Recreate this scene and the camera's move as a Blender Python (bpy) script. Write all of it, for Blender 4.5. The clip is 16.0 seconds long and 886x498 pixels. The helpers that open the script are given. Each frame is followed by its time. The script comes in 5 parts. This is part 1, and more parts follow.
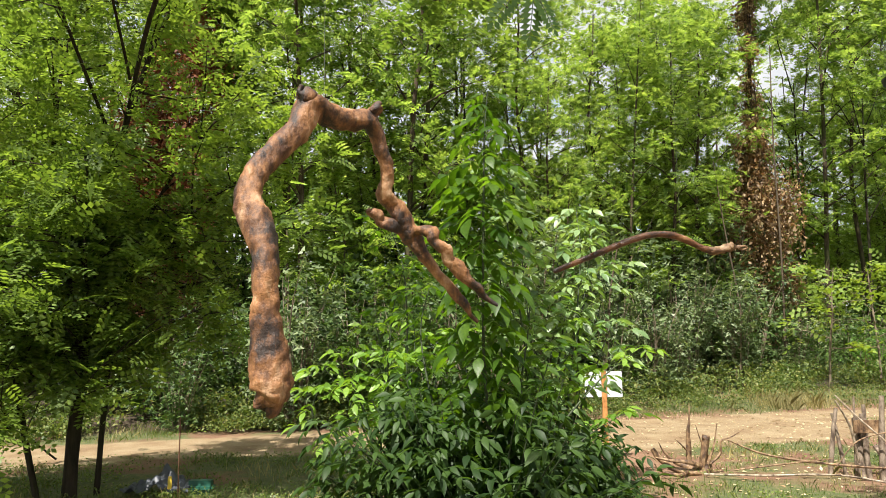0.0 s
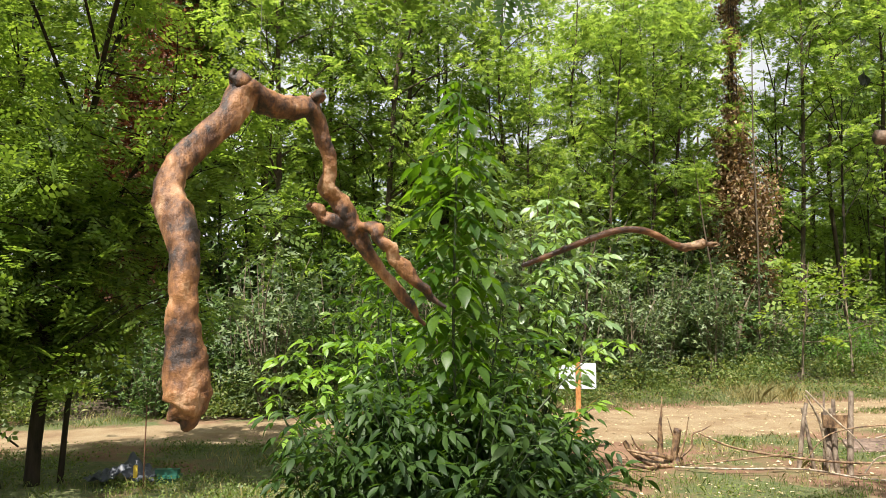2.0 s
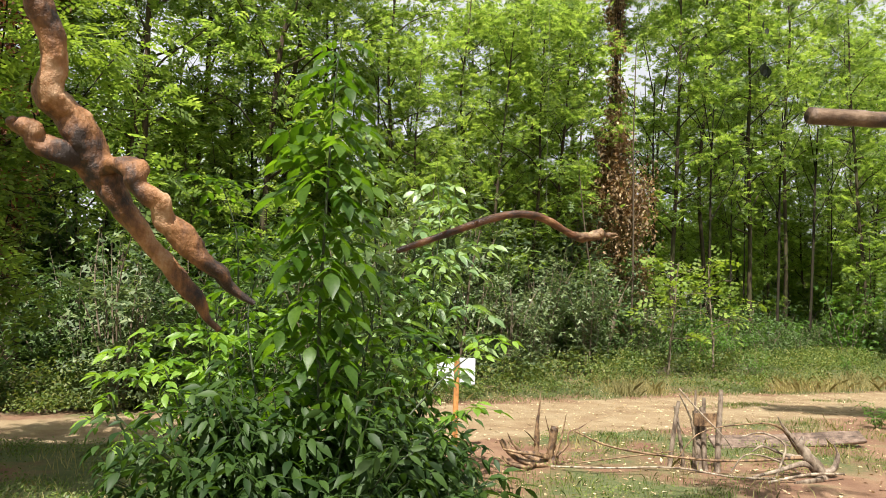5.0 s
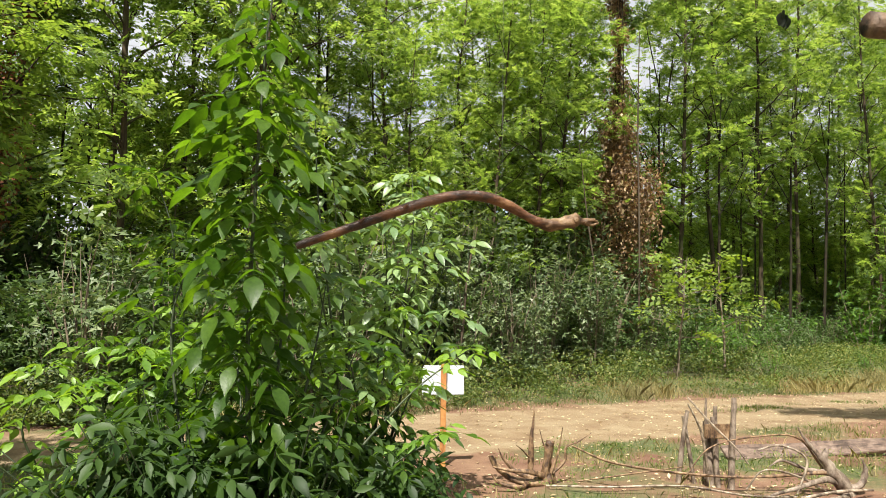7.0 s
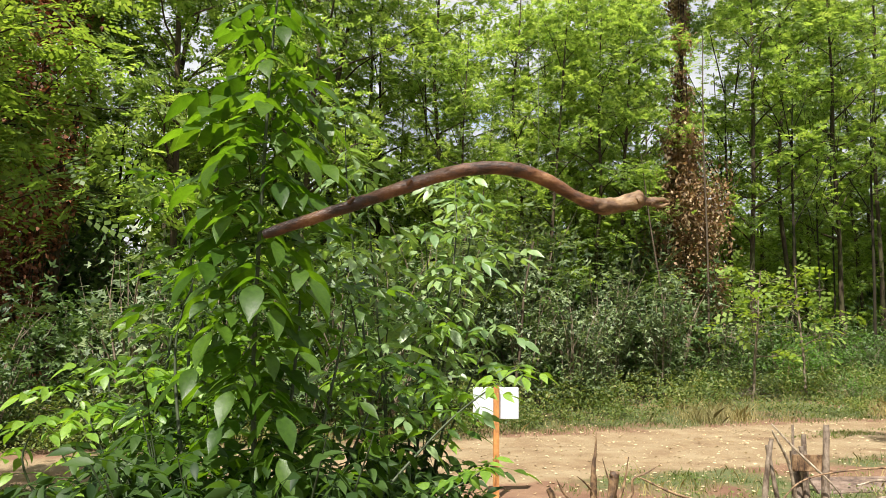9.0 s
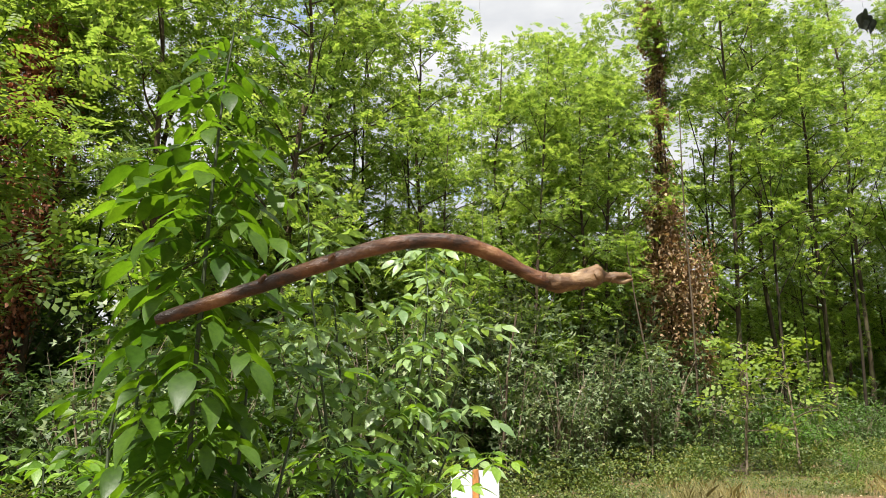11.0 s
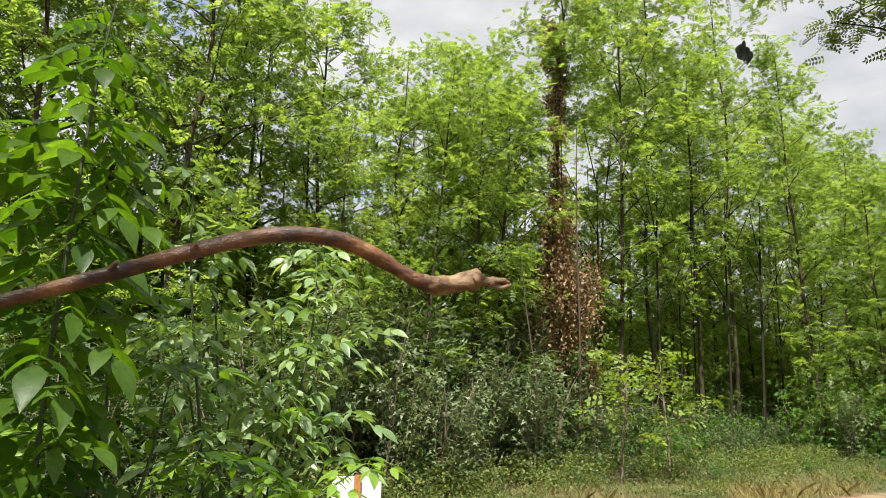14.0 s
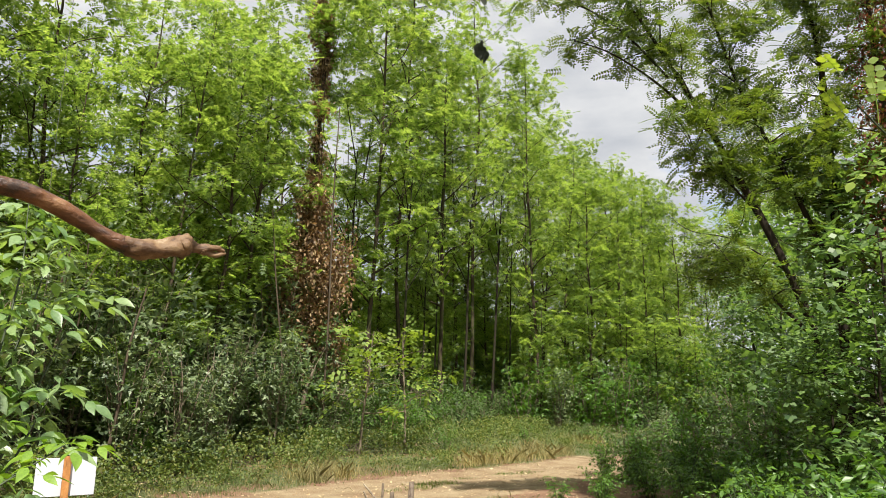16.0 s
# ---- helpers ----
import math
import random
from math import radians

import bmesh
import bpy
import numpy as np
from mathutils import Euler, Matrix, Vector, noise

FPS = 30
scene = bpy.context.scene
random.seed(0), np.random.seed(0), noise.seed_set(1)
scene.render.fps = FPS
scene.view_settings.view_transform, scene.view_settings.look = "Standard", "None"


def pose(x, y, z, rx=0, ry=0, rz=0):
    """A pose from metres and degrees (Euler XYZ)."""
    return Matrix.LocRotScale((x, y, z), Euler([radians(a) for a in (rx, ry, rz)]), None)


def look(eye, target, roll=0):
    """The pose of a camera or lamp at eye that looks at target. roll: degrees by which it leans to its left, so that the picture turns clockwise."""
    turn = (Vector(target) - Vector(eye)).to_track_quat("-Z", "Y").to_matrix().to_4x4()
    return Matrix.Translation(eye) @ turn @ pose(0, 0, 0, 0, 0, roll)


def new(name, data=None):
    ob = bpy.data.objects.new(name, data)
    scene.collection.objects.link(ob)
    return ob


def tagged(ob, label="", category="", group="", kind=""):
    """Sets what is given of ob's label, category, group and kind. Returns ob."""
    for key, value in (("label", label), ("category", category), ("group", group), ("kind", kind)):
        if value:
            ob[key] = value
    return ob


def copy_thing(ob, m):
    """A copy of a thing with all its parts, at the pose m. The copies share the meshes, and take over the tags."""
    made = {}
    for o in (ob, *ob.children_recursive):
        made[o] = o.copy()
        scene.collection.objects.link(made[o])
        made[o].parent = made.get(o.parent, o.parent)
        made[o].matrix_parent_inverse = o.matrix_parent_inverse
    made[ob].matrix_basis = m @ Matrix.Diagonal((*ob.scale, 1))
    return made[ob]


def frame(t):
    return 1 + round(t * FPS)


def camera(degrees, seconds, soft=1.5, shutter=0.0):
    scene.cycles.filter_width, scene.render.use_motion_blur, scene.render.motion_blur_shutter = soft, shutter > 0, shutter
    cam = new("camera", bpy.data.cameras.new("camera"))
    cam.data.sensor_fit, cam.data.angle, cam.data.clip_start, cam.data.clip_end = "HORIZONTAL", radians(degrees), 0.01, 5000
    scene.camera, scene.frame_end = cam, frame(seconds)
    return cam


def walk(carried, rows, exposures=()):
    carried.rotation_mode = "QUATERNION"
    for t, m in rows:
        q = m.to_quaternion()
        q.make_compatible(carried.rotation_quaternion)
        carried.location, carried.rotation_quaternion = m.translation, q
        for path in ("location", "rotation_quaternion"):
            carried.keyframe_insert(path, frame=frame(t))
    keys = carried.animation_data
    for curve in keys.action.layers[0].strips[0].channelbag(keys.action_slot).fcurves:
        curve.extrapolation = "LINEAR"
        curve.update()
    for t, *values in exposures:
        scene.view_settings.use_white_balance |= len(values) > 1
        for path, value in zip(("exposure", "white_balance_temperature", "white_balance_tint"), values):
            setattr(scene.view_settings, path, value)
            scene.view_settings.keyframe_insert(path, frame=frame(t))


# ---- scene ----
cam = camera(63.9, 16.0, soft=0.9)
# seconds, eye, point looked at, roll in degrees
ROWS = [
    (0, (0.165, -0.181, 1.677), (0.13, 1.804, 1.917), -0.5),
    (0.5, (0.18, -0.145, 1.685), (0.143, 1.841, 1.918), -0.4),
    (1, (0.196, -0.105, 1.704), (0.161, 1.882, 1.927), -0.2),
    (1.5, (0.224, -0.109, 1.7), (0.203, 1.879, 1.919), -0.0),
    (2, (0.242, -0.089, 1.713), (0.258, 1.901, 1.917), 0.3),
    (2.5, (0.246, -0.045, 1.714), (0.311, 1.945, 1.903), 0.7),
    (3, (0.239, -0.022, 1.714), (0.365, 1.966, 1.895), 1.1),
    (3.5, (0.261, 0.074, 1.72), (0.45, 2.056, 1.901), 1.5),
    (4, (0.286, 0.219, 1.722), (0.537, 2.194, 1.907), 1.8),
    (4.5, (0.311, 0.369, 1.733), (0.622, 2.336, 1.918), 1.9),
    (4.7, (0.316, 0.402, 1.736), (0.649, 2.366, 1.918), 1.9),
    (6.8, (0.753, 1.137, 1.785), (1.084, 3.102, 1.957), 1.0),
    (7, (0.764, 1.174, 1.792), (1.079, 3.14, 1.97), 0.9),
    (7.5, (0.882, 1.292, 1.792), (1.143, 3.266, 1.978), 0.9),
    (8, (0.992, 1.399, 1.811), (1.197, 3.379, 2.001), 0.8),
    (8.5, (1.017, 1.575, 1.795), (1.181, 3.559, 1.994), 0.7),
    (9, (0.962, 1.734, 1.77), (1.108, 3.716, 2.0), 0.6),
    (9.5, (0.997, 1.864, 1.786), (1.146, 3.839, 2.065), 0.7),
    (9.7, (1.025, 1.925, 1.804), (1.189, 3.895, 2.11), -0.2),
    (11.8, (1.123, 1.957, 1.826), (1.311, 3.895, 2.283), 0.2),
    (12, (1.13, 1.962, 1.827), (1.321, 3.9, 2.286), 0.2),
    (12.5, (1.135, 1.968, 1.83), (1.34, 3.903, 2.291), 0.5),
    (13, (1.142, 1.969, 1.823), (1.386, 3.9, 2.284), 0.7),
    (13.5, (1.151, 1.975, 1.82), (1.477, 3.895, 2.276), 0.9),
    (14, (1.162, 1.996, 1.822), (1.619, 3.891, 2.269), 1.1),
    (14.5, (1.175, 1.998, 1.82), (1.799, 3.847, 2.256), 1.0),
    (15, (1.192, 1.995, 1.818), (1.991, 3.779, 2.241), 0.9),
    (15.5, (1.216, 1.984, 1.817), (2.171, 3.693, 2.224), 0.7),
    (16, (1.246, 1.966, 1.816), (2.326, 3.603, 2.209), 0.8),
]
EXPOSURES = [(0.0, 1.36), (4.7, 1.32), (7.0, 1.25), (9.5, 1.30), (12.0, 1.24), (14.0, 1.16), (16.0, 1.11)]
walk(cam, [(t, look(eye, target, roll)) for t, eye, target, roll in ROWS], EXPOSURES)


# ---- world and sun ----
SUN_ELEVATION, SUN_AZIMUTH = 60.0, 203.0  # degrees; azimuth from +y towards +x
world = bpy.data.worlds.new("world")
scene.world = world
world.use_nodes = True
wn, wl = world.node_tree.nodes, world.node_tree.links
wn.clear()
w_out = wn.new("ShaderNodeOutputWorld")
w_sky = wn.new("ShaderNodeTexSky")
w_sky.sky_type = "NISHITA"
w_sky.sun_disc = False
w_sky.sun_elevation = radians(SUN_ELEVATION)
w_sky.sun_rotation = radians(SUN_AZIMUTH)
w_sky.dust_density = 1.5
w_bg = wn.new("ShaderNodeBackground")
w_bg.inputs["Strength"].default_value = 0.10
w_cloud = wn.new("ShaderNodeBackground")
w_cloud.inputs["Strength"].default_value = 0.42
w_tc = wn.new("ShaderNodeTexCoord")
w_map = wn.new("ShaderNodeMapping")
w_map.inputs["Scale"].default_value = (1.0, 1.0, 2.6)
w_n1 = wn.new("ShaderNodeTexNoise")
w_n1.inputs["Scale"].default_value = 3.2
w_n1.inputs["Detail"].default_value = 9.0
w_n1.inputs["Roughness"].default_value = 0.58
w_r1 = wn.new("ShaderNodeValToRGB")
w_r1.color_ramp.elements[0].position, w_r1.color_ramp.elements[1].position = 0.30, 0.42
w_n2 = wn.new("ShaderNodeTexNoise")
w_n2.inputs["Scale"].default_value = 5.5
w_n2.inputs["Detail"].default_value = 8.0
w_r2 = wn.new("ShaderNodeValToRGB")
w_r2.color_ramp.elements[0].position, w_r2.color_ramp.elements[1].position = 0.33, 0.68
w_r2.color_ramp.elements[0].color = (0.62, 0.65, 0.70, 1)
w_r2.color_ramp.elements[1].color = (1.0, 1.0, 1.0, 1)
w_mix = wn.new("ShaderNodeMixShader")
wl.new(w_tc.outputs["Generated"], w_map.inputs["Vector"])
for n in (w_n1, w_n2):
    wl.new(w_map.outputs["Vector"], n.inputs["Vector"])
wl.new(w_n1.outputs["Fac"], w_r1.inputs["Fac"])
wl.new(w_n2.outputs["Fac"], w_r2.inputs["Fac"])
wl.new(w_sky.outputs["Color"], w_bg.inputs["Color"])
wl.new(w_r2.outputs["Color"], w_cloud.inputs["Color"])
wl.new(w_r1.outputs["Color"], w_mix.inputs["Fac"])
wl.new(w_bg.outputs["Background"], w_mix.inputs[1])
wl.new(w_cloud.outputs["Background"], w_mix.inputs[2])
wl.new(w_mix.outputs["Shader"], w_out.inputs["Surface"])

sun_data = bpy.data.lights.new("sun", "SUN")
sun_data.energy, sun_data.angle, sun_data.color = 4.4, radians(0.6), (1.0, 0.95, 0.86)
sun = new("sun", sun_data)
_e, _a = radians(SUN_ELEVATION), radians(SUN_AZIMUTH)
SUN_WAY = Vector((math.sin(_a) * math.cos(_e), math.cos(_a) * math.cos(_e), math.sin(_e)))
sun.matrix_world = look(SUN_WAY * 60, (0, 0, 0))


# ---- materials ----
def nodes_of(name):
    m = bpy.data.materials.new(name)
    m.use_nodes = True
    t = m.node_tree
    return m, t, t.nodes["Principled BSDF"], t.nodes["Material Output"]


def noise_node(t, scale, detail=4.0, rough=0.55, coords="Object", stretch=None):
    tc = t.nodes.new("ShaderNodeTexCoord")
    n = t.nodes.new("ShaderNodeTexNoise")
    n.inputs["Scale"].default_value = scale
    n.inputs["Detail"].default_value = detail
    n.inputs["Roughness"].default_value = rough
    if stretch:
        mp = t.nodes.new("ShaderNodeMapping")
        mp.inputs["Scale"].default_value = stretch
        t.links.new(tc.outputs[coords], mp.inputs["Vector"])
        t.links.new(mp.outputs["Vector"], n.inputs["Vector"])
    else:
        t.links.new(tc.outputs[coords], n.inputs["Vector"])
    return n


def ramp(t, source, stops):
    r = t.nodes.new("ShaderNodeValToRGB")
    while len(r.color_ramp.elements) < len(stops):
        r.color_ramp.elements.new(0.5)
    for e, (p, c) in zip(r.color_ramp.elements, stops):
        e.position, e.color = p, (*c, 1)
    t.links.new(source, r.inputs["Fac"])
    return r


def mix_colour(t, fac, a, b, mode="MIX"):
    m = t.nodes.new("ShaderNodeMix")
    m.data_type, m.blend_type = "RGBA", mode
    for value, socket in ((fac, m.inputs[0]), (a, m.inputs[6]), (b, m.inputs[7])):
        if isinstance(value, (int, float)):
            socket.default_value = value
        elif isinstance(value, tuple):
            socket.default_value = (*value, 1)
        else:
            t.links.new(value, socket)
    return m.outputs[2]


def bump(t, bsdf, height, strength=0.4, distance=0.02):
    b = t.nodes.new("ShaderNodeBump")
    b.inputs["Strength"].default_value = strength
    b.inputs["Distance"].default_value = distance
    t.links.new(height, b.inputs["Height"])
    t.links.new(b.outputs["Normal"], bsdf.inputs["Normal"])


def leaf_material(name, dark, light, through_colour, gloss=0.45, thin=0.4, by="island", odd=None, shine=0.5, mottle=0.0):
    """A leaf: a waxy face that lets some light through, its green varying from leaf to leaf and from bough to bough."""
    m, t, bsdf, out = nodes_of(name)
    if by == "island":
        rnd = t.nodes.new("ShaderNodeNewGeometry").outputs["Random Per Island"]
    else:
        rnd = t.nodes.new("ShaderNodeObjectInfo").outputs["Random"]
    big = noise_node(t, 0.55, 3.0)
    tone = ramp(t, rnd, [(0.0, dark), (0.75, light), (1.0, odd or light)])
    patch = ramp(t, big.outputs["Fac"], [(0.3, (0.72, 0.78, 0.75)), (0.7, (1.18, 1.12, 0.95))])
    colour = mix_colour(t, 1.0, tone.outputs["Color"], patch.outputs["Color"], "MULTIPLY")
    if mottle:
        fine = noise_node(t, mottle, 5.0, 0.65)
        spots = ramp(t, fine.outputs["Fac"], [(0.3, (0.68, 0.72, 0.66)), (0.55, (1.0, 1.0, 1.0)), (0.75, (1.22, 1.18, 1.1))])
        colour = mix_colour(t, 1.0, colour, spots.outputs["Color"], "MULTIPLY")
        bump(t, bsdf, fine.outputs["Fac"], 0.35, 0.006)
    t.links.new(colour, bsdf.inputs["Base Color"])
    bsdf.inputs["Roughness"].default_value = gloss
    bsdf.inputs["Specular IOR Level"].default_value = shine
    tr = t.nodes.new("ShaderNodeBsdfTranslucent")
    t.links.new(mix_colour(t, 1.0, colour, through_colour, "MULTIPLY"), tr.inputs["Color"])
    mx = t.nodes.new("ShaderNodeMixShader")
    mx.inputs["Fac"].default_value = thin
    t.links.new(bsdf.outputs["BSDF"], mx.inputs[1])
    t.links.new(tr.outputs["BSDF"], mx.inputs[2])
    t.links.new(mx.outputs["Shader"], out.inputs["Surface"])
    return m


def bark_material(name, dark, light, scale=7.0, stretch=(3, 3, 0.5), moss=None, rough=0.9):
    m, t, bsdf, out = nodes_of(name)
    n1 = noise_node(t, scale, 7.0, 0.65, stretch=stretch)
    n2 = noise_node(t, 0.9, 3.0)
    c = ramp(t, n1.outputs["Fac"], [(0.32, dark), (0.68, light)]).outputs["Color"]
    if moss:
        k = ramp(t, n2.outputs["Fac"], [(0.48, (0, 0, 0)), (0.66, (1, 1, 1))])
        c = mix_colour(t, k.outputs["Color"], c, moss)
    t.links.new(c, bsdf.inputs["Base Color"])
    bsdf.inputs["Roughness"].default_value = rough
    bsdf.inputs["Specular IOR Level"].default_value = 0.15
    bump(t, bsdf, n1.outputs["Fac"], 0.7, 0.015)
    return m


def dry_wood_material(name, tones, scale=14.0, stretch=(1, 1, 0.25), rough=0.62, blotch=0.5):
    """Weathered, barkless wood: long grain, pale and rusty patches, dark flecks and knots."""
    m, t, bsdf, out = nodes_of(name)
    grain = noise_node(t, scale * 1.5, 8.0, 0.62, stretch=stretch)
    patches = noise_node(t, 15.0, 7.0, 0.66, stretch=tuple(0.5 + 0.5 * min(1.0, s) for s in stretch))
    flecks = noise_node(t, 60.0, 5.0, 0.65)
    a = ramp(t, patches.outputs["Fac"], [(0.40, tones[0]), (0.46, tones[1]), (0.55, tones[2]), (0.66, tones[3])])
    g = ramp(t, grain.outputs["Fac"], [(0.36, (0.36, 0.30, 0.27)), (0.47, (0.95, 0.95, 0.95)), (0.68, (1.22, 1.22, 1.22))])
    c = mix_colour(t, 1.0, a.outputs["Color"], g.outputs["Color"], "MULTIPLY")
    f = ramp(t, flecks.outputs["Fac"], [(0.66, (0, 0, 0)), (0.74, (blotch, blotch, blotch))])
    c = mix_colour(t, f.outputs["Color"], c, (0.06, 0.04, 0.03))
    t.links.new(c, bsdf.inputs["Base Color"])
    bsdf.inputs["Roughness"].default_value = rough
    bump(t, bsdf, mix_colour(t, 0.35, grain.outputs["Fac"], flecks.outputs["Fac"]), 0.85, 0.014)
    return m


def plain_material(name, colour, rough=0.6, vary=0.15, scale=20.0, metal=0.0):
    m, t, bsdf, out = nodes_of(name)
    n = noise_node(t, scale, 5.0)
    lo, hi = tuple(c * (1 - vary) for c in colour), tuple(min(1, c * (1 + vary)) for c in colour)
    t.links.new(ramp(t, n.outputs["Fac"], [(0.3, lo), (0.7, hi)]).outputs["Color"], bsdf.inputs["Base Color"])
    bsdf.inputs["Roughness"].default_value = rough
    bsdf.inputs["Metallic"].default_value = metal
    bump(t, bsdf, n.outputs["Fac"], 0.15, 0.01)
    return m


LOCUST = leaf_material("locust_leaf", (0.070, 0.130, 0.026), (0.194, 0.280, 0.070), (2.05, 1.92, 1.05), 0.45, 0.60, odd=(0.23, 0.30, 0.11), shine=0.3)
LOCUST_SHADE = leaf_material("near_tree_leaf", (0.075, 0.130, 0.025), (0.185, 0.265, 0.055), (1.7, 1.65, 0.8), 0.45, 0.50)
SHRUB = leaf_material("shrub_leaf", (0.040, 0.072, 0.026), (0.195, 0.255, 0.125), (1.4, 1.4, 0.8), 0.5, 0.34, odd=(0.29, 0.34, 0.21))
# shrub green darkened to stand for shade inside the undergrowth
SHRUB_SHADE = leaf_material("undergrowth_shade_leaf", (0.028, 0.058, 0.017), (0.105, 0.170, 0.046), (1.2, 1.3, 0.6), 0.55, 0.3)
BRIGHT = leaf_material("sunlit_sapling_leaf", (0.14, 0.22, 0.035), (0.27, 0.36, 0.08), (1.5, 1.45, 0.5), 0.45, 0.45)
DEAD_VINE = leaf_material("dead_vine_leaf", (0.09, 0.055, 0.028), (0.30, 0.19, 0.10), (1.3, 1.0, 0.7), 0.6, 0.3, odd=(0.50, 0.38, 0.23))
RED_VINE = leaf_material("rusty_vine_leaf", (0.08, 0.030, 0.016), (0.26, 0.098, 0.048), (1.3, 0.9, 0.7), 0.75, 0.25)
BUSH = leaf_material("bush_leaf", (0.034, 0.084, 0.010), (0.078, 0.150, 0.020), (2.5, 2.4, 0.6), 0.42, 0.52, by="object", shine=0.45, mottle=38.0)
# bush green darkened to hold the shade low down in the bush
BUSH_SHADE = leaf_material("bush_shade_leaf", (0.018, 0.044, 0.012), (0.055, 0.104, 0.024), (1.9, 1.9, 0.6), 0.52, 0.4, shine=0.3)
# bush green paled, with sunlight and sky sheen put into the colour
BUSH_SHEEN = leaf_material("bush_sheen_leaf", (0.125, 0.22, 0.095), (0.28, 0.39, 0.195), (1.6, 1.7, 0.5), 0.38, 0.38, by="object", shine=0.75, mottle=38.0)
FRESH = leaf_material("fresh_shoot_leaf", (0.11, 0.225, 0.030), (0.22, 0.36, 0.055), (1.6, 1.6, 0.5), 0.42, 0.42, by="object", mottle=38.0)
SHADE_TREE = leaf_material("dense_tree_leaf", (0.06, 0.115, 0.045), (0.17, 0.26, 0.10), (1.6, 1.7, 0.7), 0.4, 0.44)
ELDER_LEAF = leaf_material("elder_leaf", (0.05, 0.12, 0.022), (0.125, 0.235, 0.045), (1.7, 1.7, 0.6), 0.4, 0.42)
# locust green darkened so the crown looks backlit against the sky
BACKLIT_LEAF = leaf_material("backlit_locust_leaf", (0.060, 0.105, 0.020), (0.150, 0.215, 0.044), (1.7, 1.6, 0.6), 0.45, 0.45)
WEEDS = leaf_material("weed_leaf", (0.055, 0.095, 0.024), (0.165, 0.215, 0.058), (1.3, 1.3, 0.6), 0.55, 0.4, odd=(0.24, 0.23, 0.09))
DRY_GRASS = leaf_material("dry_grass_blade", (0.22, 0.20, 0.08), (0.42, 0.36, 0.18), (1.2, 1.1, 0.7), 0.7, 0.35)
GRASS = leaf_material("grass_blade", (0.075, 0.125, 0.028), (0.165, 0.225, 0.055), (1.3, 1.3, 0.6), 0.5, 0.4, odd=(0.24, 0.23, 0.09))
LITTER = leaf_material("fallen_leaf", (0.28, 0.17, 0.09), (0.62, 0.50, 0.34), (1.0, 0.9, 0.7), 0.8, 0.1)
DARK_LEAF = leaf_material("dried_dark_leaf", (0.012, 0.02, 0.008), (0.035, 0.045, 0.02), (1.0, 1.0, 0.6), 0.6, 0.15)
BARK = bark_material("locust_bark", (0.026, 0.019, 0.013), (0.095, 0.068, 0.045), moss=(0.06, 0.065, 0.026))
BARK_PALE = bark_material("pale_bark", (0.11, 0.085, 0.06), (0.27, 0.22, 0.16))
BARK_DULL = bark_material("dull_bark", (0.05, 0.036, 0.025), (0.13, 0.10, 0.07))
# dark bark, its tone lowered further for the shade on the trunks
BARK_DARK = bark_material("shade_darkened_bark", (0.014, 0.011, 0.008), (0.046, 0.034, 0.024), moss=(0.030, 0.036, 0.014))
GREEN_STEM = plain_material("green_stem", (0.034, 0.048, 0.018), 0.6, 0.3)
SNAG_WOOD = dry_wood_material("snag_wood", [(0.026, 0.015, 0.011), (0.115, 0.050, 0.021), (0.270, 0.122, 0.045), (0.46, 0.29, 0.17)], 15.0, blotch=0.85)
BOUGH_WOOD = dry_wood_material("smooth_bough_wood", [(0.028, 0.012, 0.006), (0.085, 0.032, 0.012), (0.14, 0.058, 0.022), (0.24, 0.13, 0.06)], stretch=(0.22, 1, 1), rough=0.42)
LOG_WOOD = dry_wood_material("cut_pole_wood", [(0.03, 0.018, 0.012), (0.07, 0.040, 0.024), (0.11, 0.066, 0.038), (0.19, 0.125, 0.08)], stretch=(0.22, 1, 1), rough=0.6)
BOUGH_TIP = dry_wood_material("bleached_bough_wood", [(0.09, 0.045, 0.020), (0.155, 0.085, 0.038), (0.22, 0.14, 0.07), (0.38, 0.31, 0.22)], stretch=(0.25, 1, 1))
STAKE_WOOD = dry_wood_material("stake_wood", [(0.10, 0.07, 0.05), (0.17, 0.125, 0.09), (0.23, 0.18, 0.135), (0.32, 0.26, 0.20)], 10.0)
STUMP_WOOD = dry_wood_material("stump_wood", [(0.06, 0.032, 0.018), (0.14, 0.08, 0.04), (0.22, 0.135, 0.07), (0.34, 0.23, 0.135)], 10.0)
PALE_STICK = dry_wood_material("bleached_stick", [(0.13, 0.095, 0.065), (0.24, 0.185, 0.13), (0.33, 0.265, 0.195), (0.44, 0.37, 0.29)], 10.0)
PLANK_WOOD = dry_wood_material("old_plank_wood", [(0.07, 0.045, 0.032), (0.12, 0.078, 0.056), (0.16, 0.11, 0.082), (0.22, 0.16, 0.125)], 8.0, (0.2, 2, 2))
ORANGE_WOOD = dry_wood_material("stained_post_wood", [(0.36, 0.15, 0.045), (0.45, 0.19, 0.055), (0.50, 0.23, 0.07), (0.55, 0.28, 0.10)], 10.0, blotch=0.2)
SIGN_WHITE = plain_material("white_board", (0.60, 0.62, 0.68), 0.45, 0.03, 6.0)
TARP = plain_material("grey_tarpaulin", (0.05, 0.055, 0.07), 0.5, 0.35, 9.0)
TARP_GREEN = plain_material("green_plastic", (0.02, 0.10, 0.07), 0.4, 0.3, 9.0)
YELLOW = plain_material("yellow_plastic", (0.6, 0.42, 0.05), 0.5, 0.2)
RUST = plain_material("rusty_iron", (0.12, 0.055, 0.03), 0.8, 0.4)
THREAD = plain_material("grey_thread", (0.12, 0.12, 0.11), 0.7, 0.1)


